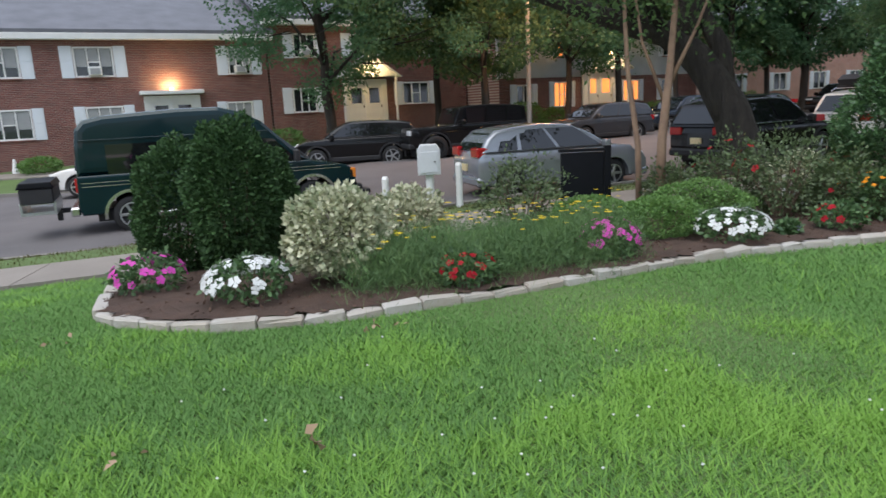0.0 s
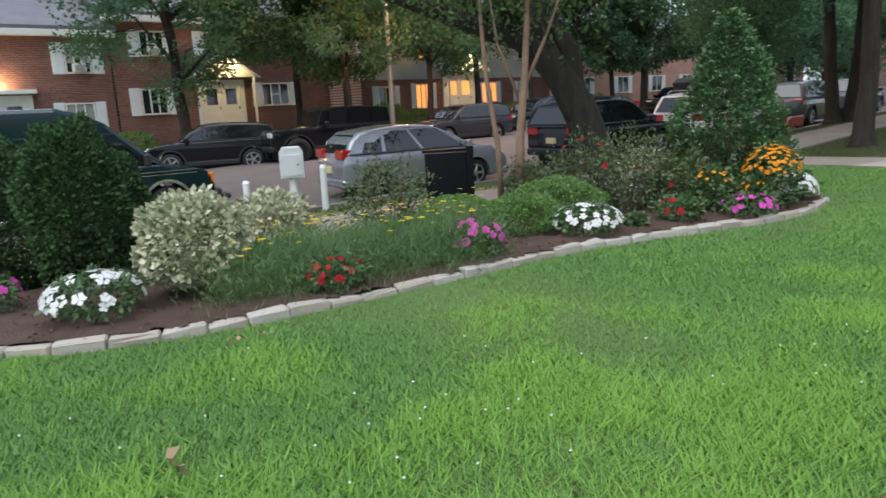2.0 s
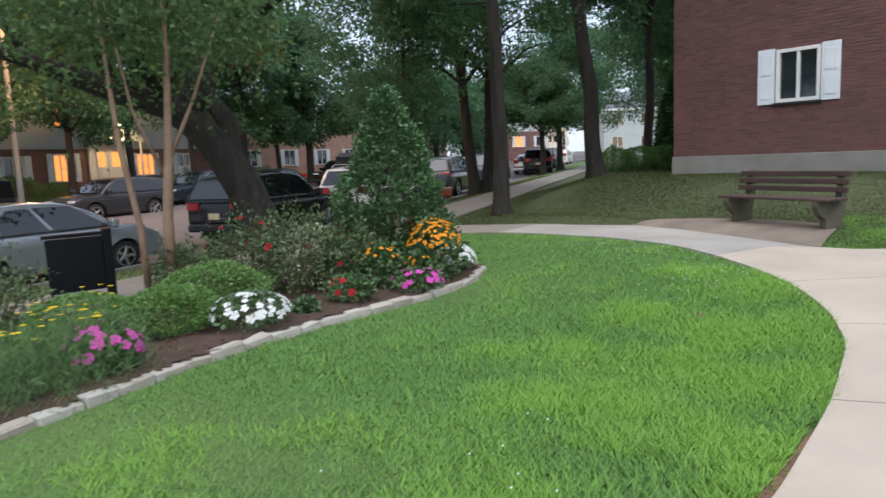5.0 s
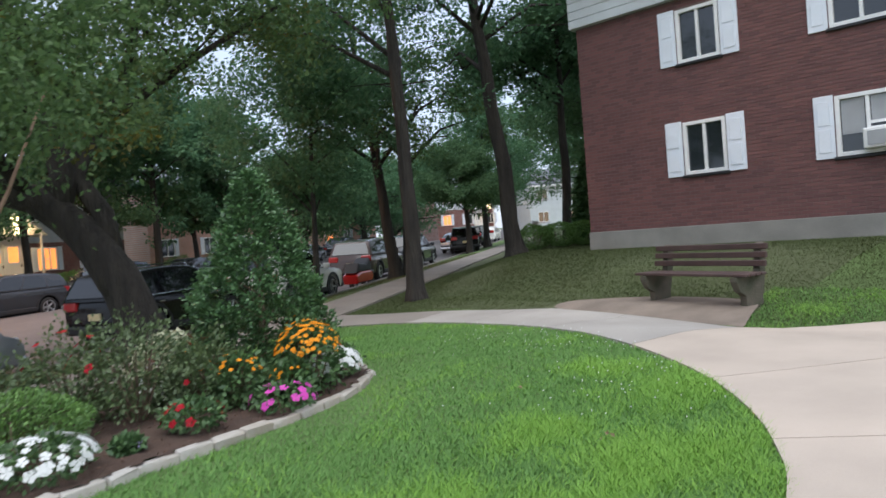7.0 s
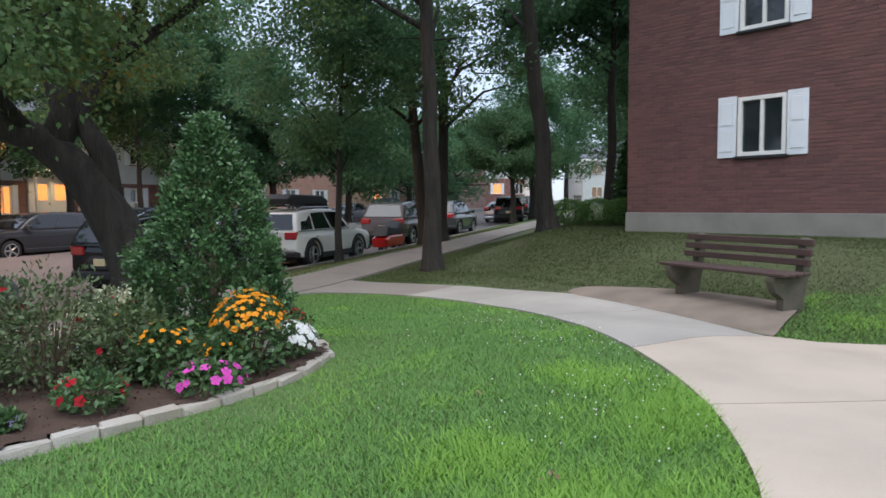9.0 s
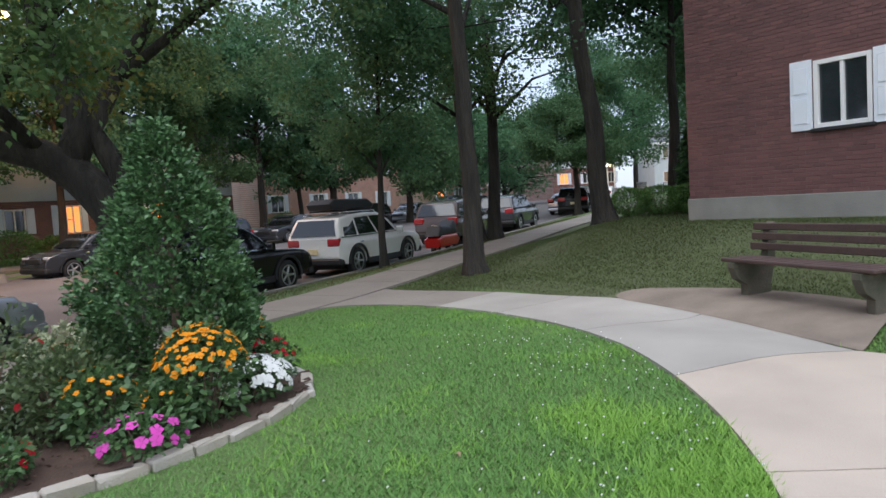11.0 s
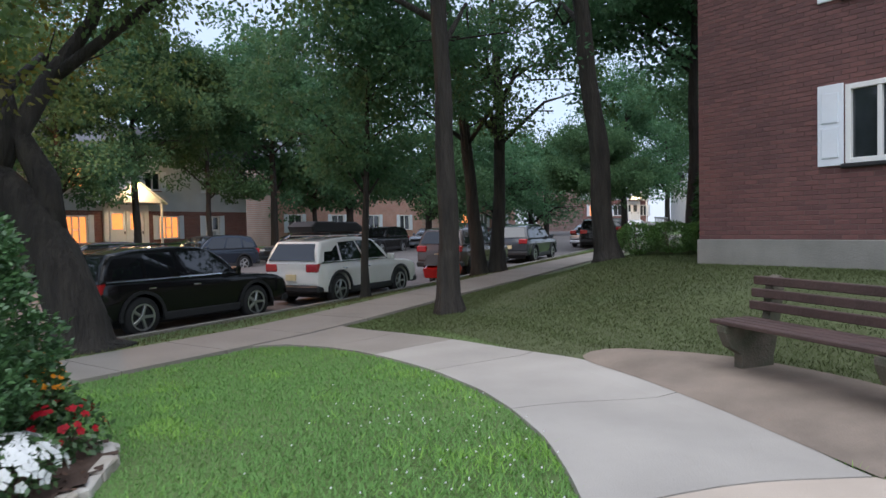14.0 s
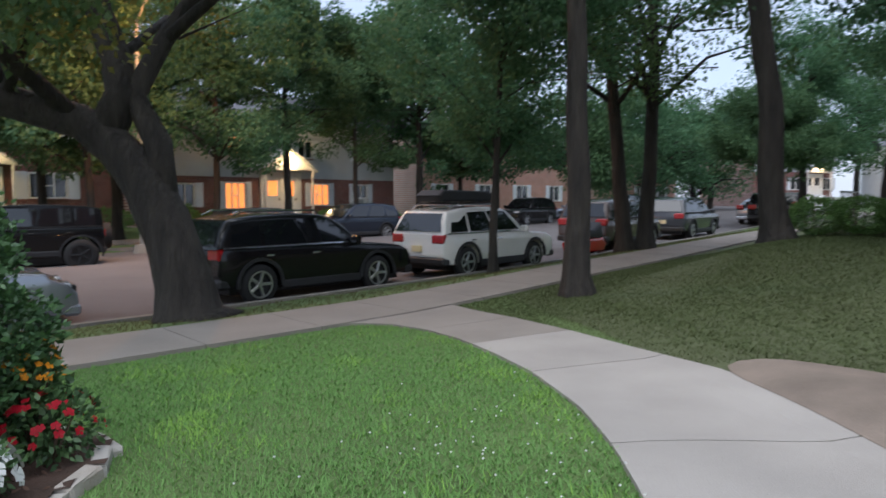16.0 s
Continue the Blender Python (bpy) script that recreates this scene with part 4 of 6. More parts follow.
def trees():
    x, y = 4.68, 13.4
    trunk = [(0.1, 0, -0.1, 0.68), (0.05, 0, 0.1, 0.49), (0.0, 0.02, 0.5, 0.39), (-0.2, 0.15, 1.2, 0.35), (-0.5, 0.33, 1.95, 0.31), (-0.78, 0.4, 2.25, 0.24), (-0.92, 0.44, 2.42, 0.1)]
    limbs = [
        [(-0.12, 0.1, 1.0, 0.34), (-0.3, 0.2, 1.45, 0.355), (-0.5, 0.32, 1.9, 0.345), (-0.72, 0.39, 2.2, 0.315), (-0.95, 0.45, 2.45, 0.29), (-1.4, 0.5, 2.8, 0.25), (-2.3, 0.3, 3.05, 0.22), (-3.6, 0.0, 3.5, 0.14), (-6.0, -0.6, 4.3, 0.05)],
        [(-1.1, 0.5, 2.55, 0.27), (-0.85, 0.6, 3.2, 0.25), (-0.95, 0.7, 3.7, 0.22), (-1.3, 0.8, 4.8, 0.18), (-1.7, 0.9, 7.5, 0.07)],
        [(-0.3, 0.25, 1.65, 0.25), (-0.35, 0.4, 2.5, 0.2), (-0.7, 0.6, 3.2, 0.17), (-0.3, 0.7, 4.0, 0.14), (0.3, 0.9, 5.0, 0.1), (0.9, 1.0, 7.0, 0.05)],
        [(-1.3, 0.8, 4.8, 0.12), (-0.3, 0.2, 6.5, 0.08), (0.5, -0.5, 9.0, 0.03)],
        [(-2.3, 0.3, 3.05, 0.12), (-3.0, 0.6, 5.2, 0.08), (-3.6, 0.6, 8.2, 0.03)],
        [(-3.6, 0.0, 3.5, 0.1), (-4.4, 0.8, 5.6, 0.06), (-5.2, 1.2, 7.6, 0.03)],
        [(-1.4, 0.5, 2.8, 0.13), (-2.4, -0.8, 4.0, 0.1), (-3.6, -2.4, 5.0, 0.04)],
        [(-0.3, 0.7, 4.0, 0.1), (1.2, 0.2, 5.2, 0.07), (3.0, -0.4, 6.4, 0.03)],
    ]
    tree("oak_tree", x, y, 9, 0.37, M["leaf_oak"], "leaning thick-trunked oak forking low on the verge", 101, first=3.2, spread=4.0, n=64000, size=0.105, trunk=trunk, limbs=limbs, clusters=360, crown_low=3.1, yellow=30, clear=(1.7, 4.6))
    tree("tall_tree", 10.4, 13.0, 12, 0.175, M["leaf_maple"], "tall straight dark trunk beside the sidewalk", 102, first=4.0, spread=4.4, n=13000, size=0.11, clusters=75, crown_low=4.8)
    tree("tall_tree", 14.75, 14.3, 13, 0.215, M["leaf_maple"], "tall dark leaning trunk beside the hedge", 103, first=4.3, spread=4.4, n=13000, size=0.12, clusters=70, crown_low=4.8, lean=(-0.11, 0.05))
    tree("young_tree", 10.35, 17.75, 7.5, 0.085, M["leaf_maple"], "slender young tree on the verge beside a white car", 104, first=2.2, spread=3.4, n=36000, size=0.11, clusters=190, crown_low=2.5)
    for dx, s, ln in ((0, 105, (-0.1, 0.05)), (0.5, 106, (0.03, -0.02))):
        tree("tall_tree", 14.9 + dx, 20.8 - dx * 0.3, 11, 0.2, M["leaf_oak"], "mature street tree on the verge past the white car", s, first=3.4, spread=3.8, n=9000, size=0.13, clusters=60, crown_low=3.4, lean=ln)
    far = ((-7.6, 27.3, 12, 0.22, 5.6, 2.3), (-1.2, 29.2, 11, 0.14, 4.2, 2.5), (2.5, 33, 11, 0.15, 3.8, 2.9), (5.3, 36.4, 12, 0.17, 3.8, 3.0), (12.5, 42.5, 13, 0.22, 4.2, 2.6), (8.6, 38.6, 10, 0.14, 3.4, 2.8), (15.6, 45.5, 10, 0.16, 3.6, 2.6), (-3.6, 31.5, 11, 0.16, 3.8, 3.4), (18, 46, 11, 0.25, 4.6, 2.4), (24, 47, 9.5, 0.25, 5, 2.0), (32, 52, 9, 0.25, 5, 2.0), (29.5, 34.5, 6.8, 0.18, 3.0, 2.4), (34, 38, 11, 0.22, 4.6, 3.6), (42, 60, 11, 0.25, 5.5, 3.0), (30, 24, 9, 0.2, 4.2, 2.2), (24.5, 18.2, 9.5, 0.18, 4.4, 2.2), (18.6, 15.9, 10, 0.15, 3.6, 2.9), (38, 30, 10, 0.2, 5, 2), (-1.5, 33.5, 11, 0.2, 4.5, 5.0), (8.5, 46.5, 12, 0.25, 5, 5.4), (50, 52, 12, 0.25, 6, 3), (60, 75, 13, 0.3, 7, 2.5), (41.0, 61.5, 9, 0.25, 5.5, 1.2), (34.0, 65.5, 9, 0.25, 5.5, 1.4))
    for i, (x, y, h, r, sp, low) in enumerate(far):
        tree("street_tree", x, y, h, r, M["leaf_far"] if i % 2 else M["leaf_maple"], "leafy mature street tree across the road" if y > 24 and x < 20 else "leafy street tree further along the road", 200 + i, first=low, spread=sp, n=46000 if i < 2 else 28000 if y < 40 else 14000, size=0.16 if y < 40 else 0.26, clusters=190, crown_low=low)
    # thin pale stems in the bed
    t = thing("crape_myrtle", pose(1.93, 7.55, gz(1.93, 7.55)), "slender multi-stemmed tree with smooth tan trunks", "tree")
    bm = bmesh.new()
    tube(bm, [(-0.1, 0.1, -0.02, 0.045), (-0.13, 0.1, 0.9, 0.035), (-0.26, 0.1, 1.8, 0.03), (-0.34, 0.1, 3.2, 0.015)], 7)
    tube(bm, [(0.1, -0.02, -0.02, 0.06), (0.13, 0, 1.0, 0.055), (0.2, 0, 1.75, 0.045), (0.28, 0.1, 2.7, 0.03), (0.3, 0.1, 4, 0.012)], 7)
    tube(bm, [(0.2, 0, 1.6, 0.03), (0.5, 0.1, 2.2, 0.02), (0.9, 0.2, 3.2, 0.01)], 6)
    tube(bm, [(0.15, 0, 1.4, 0.025), (-0.1, 0.1, 2.1, 0.018), (-0.3, 0.1, 3.4, 0.01)], 6)
    part("trunk", bm, M["bark_pale"], t, smooth=True)
    rng = np.random.default_rng(77)
    cc = np.array([(-0.42, 0.1, 3.0), (0.3, 0.1, 3.4), (0.9, 0.2, 3.0), (-0.3, 0.1, 3.3), (0.2, 0.2, 2.9), (-0.9, 0.3, 3.1)])
    k = rng.integers(0, len(cc), 5000)
    p = cc[k] + rng.normal(0, 0.38, (5000, 3))
    mesh_part("crown", raw_mesh("crown", leaves(p, rng.normal(0, 1, (5000, 3)), 0.075, rng)), M["leaf_oak"], t)
    # tall dark evergreen at the building's corner
    rng = np.random.default_rng(78)
    t = thing("evergreen_tree", pose(17.9, 13.9, gz(17.9, 13.9)), "narrow dark conifer behind the building corner", "tree")
    n = 9000
    h = rng.beta(1, 1.2, n)
    a = rng.uniform(0, 6.28, n)
    r = np.interp(h, [0, 0.1, 0.5, 1], [0.5, 0.8, 0.65, 0.1]) * (0.6 + 0.5 * rng.uniform(0, 1, n))
    p = np.column_stack([np.cos(a) * r, np.sin(a) * r, 0.1 + h * 3.1])
    mesh_part("crown", raw_mesh("crown", leaves(p, np.column_stack([np.cos(a), np.sin(a), np.full(n, -0.3)]), 0.2, rng, 0.2, 0.35)), M["leaf_yew"], t)
    part("trunk", cylinder(0.1, 0.02, -0.1, 3.0, 8), M["bark"], t)
    # hedge
    for i, (x, y) in enumerate(((15.75, 14.6), (16.35, 14.2), (16.95, 13.8), (17.5, 13.4))):
        shrub("hedge", x, y, 0.5, 0.68, M["leaf_box"], 5000, 0.045, "clipped light green hedge beside the sidewalk", "hedge", seed=300 + i, lump=0.12, shell=0.4, group="hedge plants")
    for i, (x, y, r, h) in enumerate(((-10.5, 29.5, 0.9, 0.9), (-2.5, 35.5, 1.2, 1.0), (0.5, 35.2, 1.0, 1.4), (7.6, 39.8, 1.0, 1.1), (10.2, 42.0, 1.2, 1.0), (2.0, 36.3, 0.8, 1.0), (-19.5, 25.3, 0.8, 0.6), (14.5, 45.5, 1.2, 1.3))):
        shrub("foundation_shrub", x, y, r, h, M["leaf_box"], 1800, 0.11, "rounded green shrub before the brick houses", "shrub", seed=320 + i, group="shrubs before the houses")

# ---------------------------------------------------------------- buildings
def wall_mesh(length, height, thick, holes, z0=0.0):
    """A wall along x with real openings; holes are (x0, x1, z0, z1)."""
    bm = bmesh.new()
    xs = sorted({0.0, length, *[h[0] for h in holes], *[h[1] for h in holes]})
    zs = sorted({z0, height, *[h[2] for h in holes], *[h[3] for h in holes]})
    vert = {}

    def at(i, k, y):
        if (i, k, y) not in vert:
            vert[(i, k, y)] = bm.verts.new((xs[i], y, zs[k]))
        return vert[(i, k, y)]

    def solid(i, k):
        if not (0 <= i < len(xs) - 1 and 0 <= k < len(zs) - 1):
            return False
        cx, cz = (xs[i] + xs[i + 1]) / 2, (zs[k] + zs[k + 1]) / 2
        return not any(h[0] < cx < h[1] and h[2] < cz < h[3] for h in holes)
    for i in range(len(xs) - 1):
        for k in range(len(zs) - 1):
            if not solid(i, k):
                continue
            bm.faces.new((at(i, k, 0), at(i + 1, k, 0), at(i + 1, k + 1, 0), at(i, k + 1, 0)))
            bm.faces.new((at(i, k, thick), at(i, k + 1, thick), at(i + 1, k + 1, thick), at(i + 1, k, thick)))
            for di, dk, a, b in ((-1, 0, (i, k), (i, k + 1)), (1, 0, (i + 1, k + 1), (i + 1, k)), (0, -1, (i + 1, k), (i, k)), (0, 1, (i, k + 1), (i + 1, k + 1))):
                if not solid(i + di, k + dk):
                    bm.faces.new((at(*a, 0), at(*b, 0), at(*b, thick), at(*a, thick)))
    bmesh.ops.recalc_face_normals(bm, faces=bm.faces)
    return bm


def window(parent, x0, x1, z0, z1, panes=2, shutters=0.33, ac=False, lit=False, curtain=False, sash=True, simple=False):
    w = new("window")
    w.parent = parent
    w.matrix_basis = Matrix.Translation((x0, 0, z0))
    W, H = x1 - x0, z1 - z0
    bm = bmesh.new()
    f = 0.075
    for lo, hi in (((0, -0.02, 0), (f, 0.1, H)), ((W - f, -0.02, 0), (W, 0.1, H)), ((f, -0.02, H - f), (W - f, 0.1, H)), ((f, -0.02, 0), (W - f, 0.1, f))):
        add_box(bm, lo, hi, 0.006)
    part("window_frame", bm, M["white_paint"], w)
    edges = [f + (W - 2 * f) * i / panes for i in range(panes + 1)]
    for i in range(1, panes):
        part("mullion", box((edges[i] - 0.03, -0.01, f), (edges[i] + 0.03, 0.09, H - f), 0.005), M["white_paint"], w)
    for i in range(panes):
        a, b = edges[i] + (0.03 if i else 0), edges[i + 1] - (0.03 if i < panes - 1 else 0)
        part("pane", box((a, 0.05, f), (b, 0.06, H - f)), M["lit_pane"] if lit else M["glass"], w)
        if sash and panes > 2 and i == 1:
            part("sash_bar", box((a, 0.0, H * 0.5 - 0.025), (b, 0.05, H * 0.5 + 0.025)), M["white_paint"], w)
        if curtain and not lit:
            part("blind", box((a + 0.02, 0.030, H * 0.5 if i % 2 else H * 0.35), (b - 0.02, 0.036, H - f - 0.01)), M["curtain"], w)
    part("sill", box((-0.05, -0.06, -0.06), (W + 0.05, 0.1, -0.002), 0.01), M["brick_far"] if simple else M["dark_trim"], w)
    for side in (0, 1) if shutters else ():
        s0 = -shutters - 0.02 if side == 0 else W + 0.02
        sh = part("shutter", box((s0, -0.035, -0.02), (s0 + shutters, -0.004, H + 0.03), 0.006), M["shutter"], w)
        for a, b in ((0.08, 0.47), (0.53, 0.92)):
            part("shutter_panel", box((s0 + 0.06, -0.048, H * a), (s0 + shutters - 0.06, -0.033, H * b), 0.012), M["shutter"], sh)
    if ac:
        cx = (edges[len(edges) // 2] + edges[max(len(edges) // 2 - 1, 0)]) / 2 if panes > 1 else W / 2
        unit = part("air_conditioner", box((cx - 0.27, -0.28, f), (cx + 0.27, 0.04, f + 0.36), 0.02), M["white_paint"], w, "white window air conditioner")
        part("grille", box((cx - 0.2, -0.295, f + 0.05), (cx + 0.2, -0.279, f + 0.30)), M["curtain"], unit)
        part("filler_panel", box((edges[1] if panes > 2 else f, 0.02, f + 0.001), (edges[2] if panes > 2 else W - f, 0.048, f + 0.4)), M["white_paint"], w)
    return w


def porch(parent, x, z, gable, lit=True):
    """A pair of white doors with a canopy and a lamp."""
    d = new("doorway")
    d.parent = parent
    d.matrix_basis = Matrix.Translation((x, 0, z))
    part("door_surround", wall_mesh(2.5, 2.45, 0.12, [(0.27, 1.2, 0, 2.15), (1.3, 2.23, 0, 2.15)]), M["white_paint"], d, at=pose(0, -0.12, 0))
    for k in (0.27, 1.3):
        leaf = part("door_leaf", wall_mesh(0.93, 2.15, 0.05, [(0.17, 0.76, 1.2, 2.0)]), M["white_paint"], d, at=pose(k, -0.07, 0))
        part("pane", box((0.17, 0.015, 1.2), (0.76, 0.03, 2.0)), M["lit_pane"] if lit == 2 else M["glass"], leaf)
        part("handle", box((0.83, -0.05, 0.95), (0.88, 0.0, 1.1), 0.01), M["dark_trim"], leaf)
    if gable:
        bm = bmesh.new()
        a = [bm.verts.new(v) for v in ((-0.35, -1.0, 2.55), (2.85, -1.0, 2.55), (1.25, -1.0, 3.6))]
        b = [bm.verts.new(v) for v in ((-0.35, -0.0, 2.55), (2.85, -0.0, 2.55), (1.25, -0.0, 3.6))]
        bm.faces.new(a)
        bm.faces.new(b[::-1])
        for i in range(3):
            bm.faces.new((a[i], b[i], b[(i + 1) % 3], a[(i + 1) % 3]))
        bmesh.ops.recalc_face_normals(bm, faces=bm.faces)
        part("porch_gable", bm, M["white_paint"], d)
        for s in (0, 1):
            bm = box((0, -1.1, 0), (2.08, 0.0, 0.06))
            part("porch_roof", bm, M["siding"], d, at=Matrix.Translation((1.25, 0, 3.63)) @ Matrix.Rotation(radians(33.3 if s == 0 else 146.7), 4, "Y") @ Matrix.Translation((0, 0, 0 if s == 0 else -0.06)))
        for k in range(5):
            z0 = 2.62 + k * 0.18
            hw = 1.55 * (3.6 - z0 - 0.1) / 1.05
            part("clapboard", box((1.25 - hw, -1.025, z0), (1.25 + hw, -1.003, z0 + 0.165)), M["white_paint"], d)
        for k in (-0.25, 2.65):
            part("porch_post", box((k, -0.98, 0), (k + 0.1, -0.88, 2.55), 0.01), M["white_paint"], d)
    else:
        part("canopy", box((-0.15, -0.55, 2.5), (2.65, 0.0, 2.68), 0.02), M["white_paint"], d)
    part("step", box((-0.3, -1.5, -0.4), (2.8, -0.13, -0.02), 0.02), M["foundation"], d)
    lamp = part("porch_lamp", box((1.17, -0.2, 2.7), (1.33, -0.06, 2.8), 0.02) if not gable else box((1.17, -1.14, 3.3), (1.33, -1.026, 3.46), 0.02), M["lit_bulb"], d, "lit warm porch lamp")
    ld = bpy.data.lights.new("porch_light", "POINT")
    ld.energy, ld.color, ld.shadow_soft_size = (55 if not gable else 62), (1.0, 0.66, 0.3), 0.12
    lo = new("porch_light", ld)
    lo.parent = d
    lo.location = (1.25, -0.3, 2.85) if not gable else (1.25, -1.65, 2.95)
    return d


def roof_part(parent, length, depth, z, rise, material, over=0.4):
    bm = bmesh.new()
    y0, y1, ym = -over, depth + over, depth / 2
    pts = [(-over, y0, z), (length + over, y0, z), (length + over, ym, z + rise), (-over, ym, z + rise), (-over, y1, z), (length + over, y1, z)]
    top = [bm.verts.new((a, b, c + 0.16)) for a, b, c in pts]
    low = [bm.verts.new(p) for p in pts]
    bm.faces.new((top[0], top[1], top[2], top[3]))
    bm.faces.new((top[3], top[2], top[5], top[4]))
    bm.faces.new((low[3], low[2], low[1], low[0]))
    bm.faces.new((low[4], low[5], low[2], low[3]))
    for a, b in ((0, 1), (1, 2), (2, 5), (5, 4), (4, 3), (3, 0)):
        bm.faces.new((top[a], low[a], low[b], top[b]))
    bmesh.ops.recalc_face_normals(bm, faces=bm.faces)
    part("roof", bm, material, parent)


def house(name, x, y, heading, length, depth, height, label, windows, porches, brick, upper=None, rise=2.2, base=None):
    """windows: (x0, x1, z0, z1, options); walls start below the ground."""
    t = thing(name, pose(x, y, gz(x, y) if base is None else base, 0, 0, heading), label, "house")
    holes = [w[:4] for w in windows] + [(p[0] + 0.27, p[0] + 2.23, p[1], p[1] + 2.15) for p in porches]
    split = upper or height
    part("wall", wall_mesh(length, split, 0.25, [h for h in holes if h[2] < split], -1.0), brick, t)
    if upper:
        part("upper_wall", wall_mesh(length, height, 0.25, [h for h in holes if h[2] >= split], split), M["siding"], t)
    for lo, hi, nm in (((0, depth - 0.25, -1), (length, depth, height), "rear_wall"), ((-0.0, 0.25, -1), (0.25, depth - 0.25, height), "side_wall"), ((length - 0.25, 0.25, -1), (length, depth - 0.25, height), "side_wall")):
        part(nm, box(lo, hi), brick, t)
    part("interior_floor", box((0.3, 0.3, split - 0.1 if upper else 2.7), (length - 0.3, depth - 0.3, split if upper else 2.8)), M["dark_trim"], t)
    part("fascia", box((-0.3, -0.42, height - 0.02), (length + 0.3, -0.003, height + 0.25), 0.01), M["white_paint"], t)
    roof_part(t, length, depth, height + 0.25, rise, M["roof"])
    for x0, x1, z0, z1, o in windows:
        window(t, x0, x1, z0, z1, simple=True, **o)
    for p in porches:
        porch(t, p[0], p[1], p[2], p[3])
    return t


def houses():
    w3 = dict(panes=3, shutters=0.5)
    win = [(x0, x1, 3.75, 5.08, dict(panes=3, shutters=0.5, ac=ac, curtain=True)) for x0, x1, ac in ((0.8, 2.5, False), (4.6, 6.3, False), (8.6, 10.27, False), (12.34, 13.96, True), (19.0, 20.1, True))]
    win += [(x0, x1, 1.15, 2.46, dict(panes=3, shutters=0.45, curtain=True)) for x0, x1 in ((0.8, 2.5), (4.6, 6.3), (8.65, 10.42), (12.54, 14.09), (18.75, 20.0))]
    k = math.cos(radians(35.2)), math.sin(radians(35.2))
    house("brick_house", -29.4, 21.1, 35.2, 20.9, 9, 5.38, "two-storey red brick house with white shutters and a lit door canopy", win, [(15.0, 0.4, False, 1)], M["brick_far"], base=-0.42)
    win = [(x0 - 21.0, x1 - 21.0, z0, z1, dict(panes=3, shutters=0.5, ac=ac)) for x0, x1, z0, z1, ac in ((22.08, 23.35, 1.25, 2.5, False), (28.3, 29.95, 1.45, 2.66, False), (22.3, 23.5, 4.0, 5.2, True), (25.4, 26.6, 4.0, 5.2, False), (28.6, 29.8, 4.0, 5.2, False))]
    house("brick_house", -29.4 + 21.0 * k[0], 21.1 + 21.0 * k[1], 35.2, 11.4, 9, 5.6, "two-storey red brick house with a lit white gabled porch", win, [(3.8, 0.4, True, 1)], M["brick_far"], base=0.1)
    win = [(1.1, 2.1, 1.0, 2.15, dict(panes=2, shutters=0.4)), (3.65, 4.85, 0.85, 2.25, dict(panes=3, shutters=0.3, lit=True)), (8.8, 10.1, 1.0, 2.25, dict(panes=3, shutters=0.3, lit=True)), (11.9, 12.9, 1.0, 2.25, dict(panes=2, shutters=0.35, ac=True)), (3.9, 4.7, 3.6, 4.6, dict(panes=2, shutters=0.35, lit=True)), (8.0, 9.0, 3.6, 4.6, dict(panes=2, shutters=0.35)), (12.0, 13.0, 3.6, 4.6, dict(panes=2, shutters=0.35))]
    house("brick_house", -0.93, 37.1, 35, 15, 9, 5.1, "red brick house with grey siding above and lit orange windows", win, [(5.65, 0.35, True, 2)], M["brick_far"], upper=2.5, base=0.15)
    win = [(x0, x0 + 1.3, z, z + 1.3, dict(panes=2, shutters=0.35)) for x0 in (1.0, 5.2, 9.2, 13) for z in (1.0, 3.8)]
    house("brick_house", 14.2, 51.5, 28, 16, 9, 5.6, "pale pinkish brick house with white windows", win, [], M["brick_pale"])
    win = [(x0, x0 + 1.4, z, z + 1.3, dict(panes=2, shutters=0.35, lit=(x0 < 2 and z < 2))) for x0 in (1.0, 4.6, 8.6) for z in (1.0, 3.8)]
    house("brick_house", 33, 62, 32, 12, 9, 5.6, "pale brick house further along the street", win, [], M["brick_pale"])
    house("white_house", 51.5, 67.5, 4, 9.6, 9, 5.2, "pale house with white siding at the far end of the street", win, [(6.2, 0.3, True, 1)], M["brick_far"], upper=2.9, base=1.5)
    win = [(x0, x0 + 1.4, z, z + 1.3, dict(panes=2, shutters=0)) for x0 in (1.0, 4.6, 8.6) for z in (1.0, 3.8)]
    house("white_house", 62, 62, -30, 12, 9, 5.4, "white house behind trees at the far end", win, [], M["siding"])


WALL_AT = pose(14.35, 11.3, 0, 0, 0, -80)


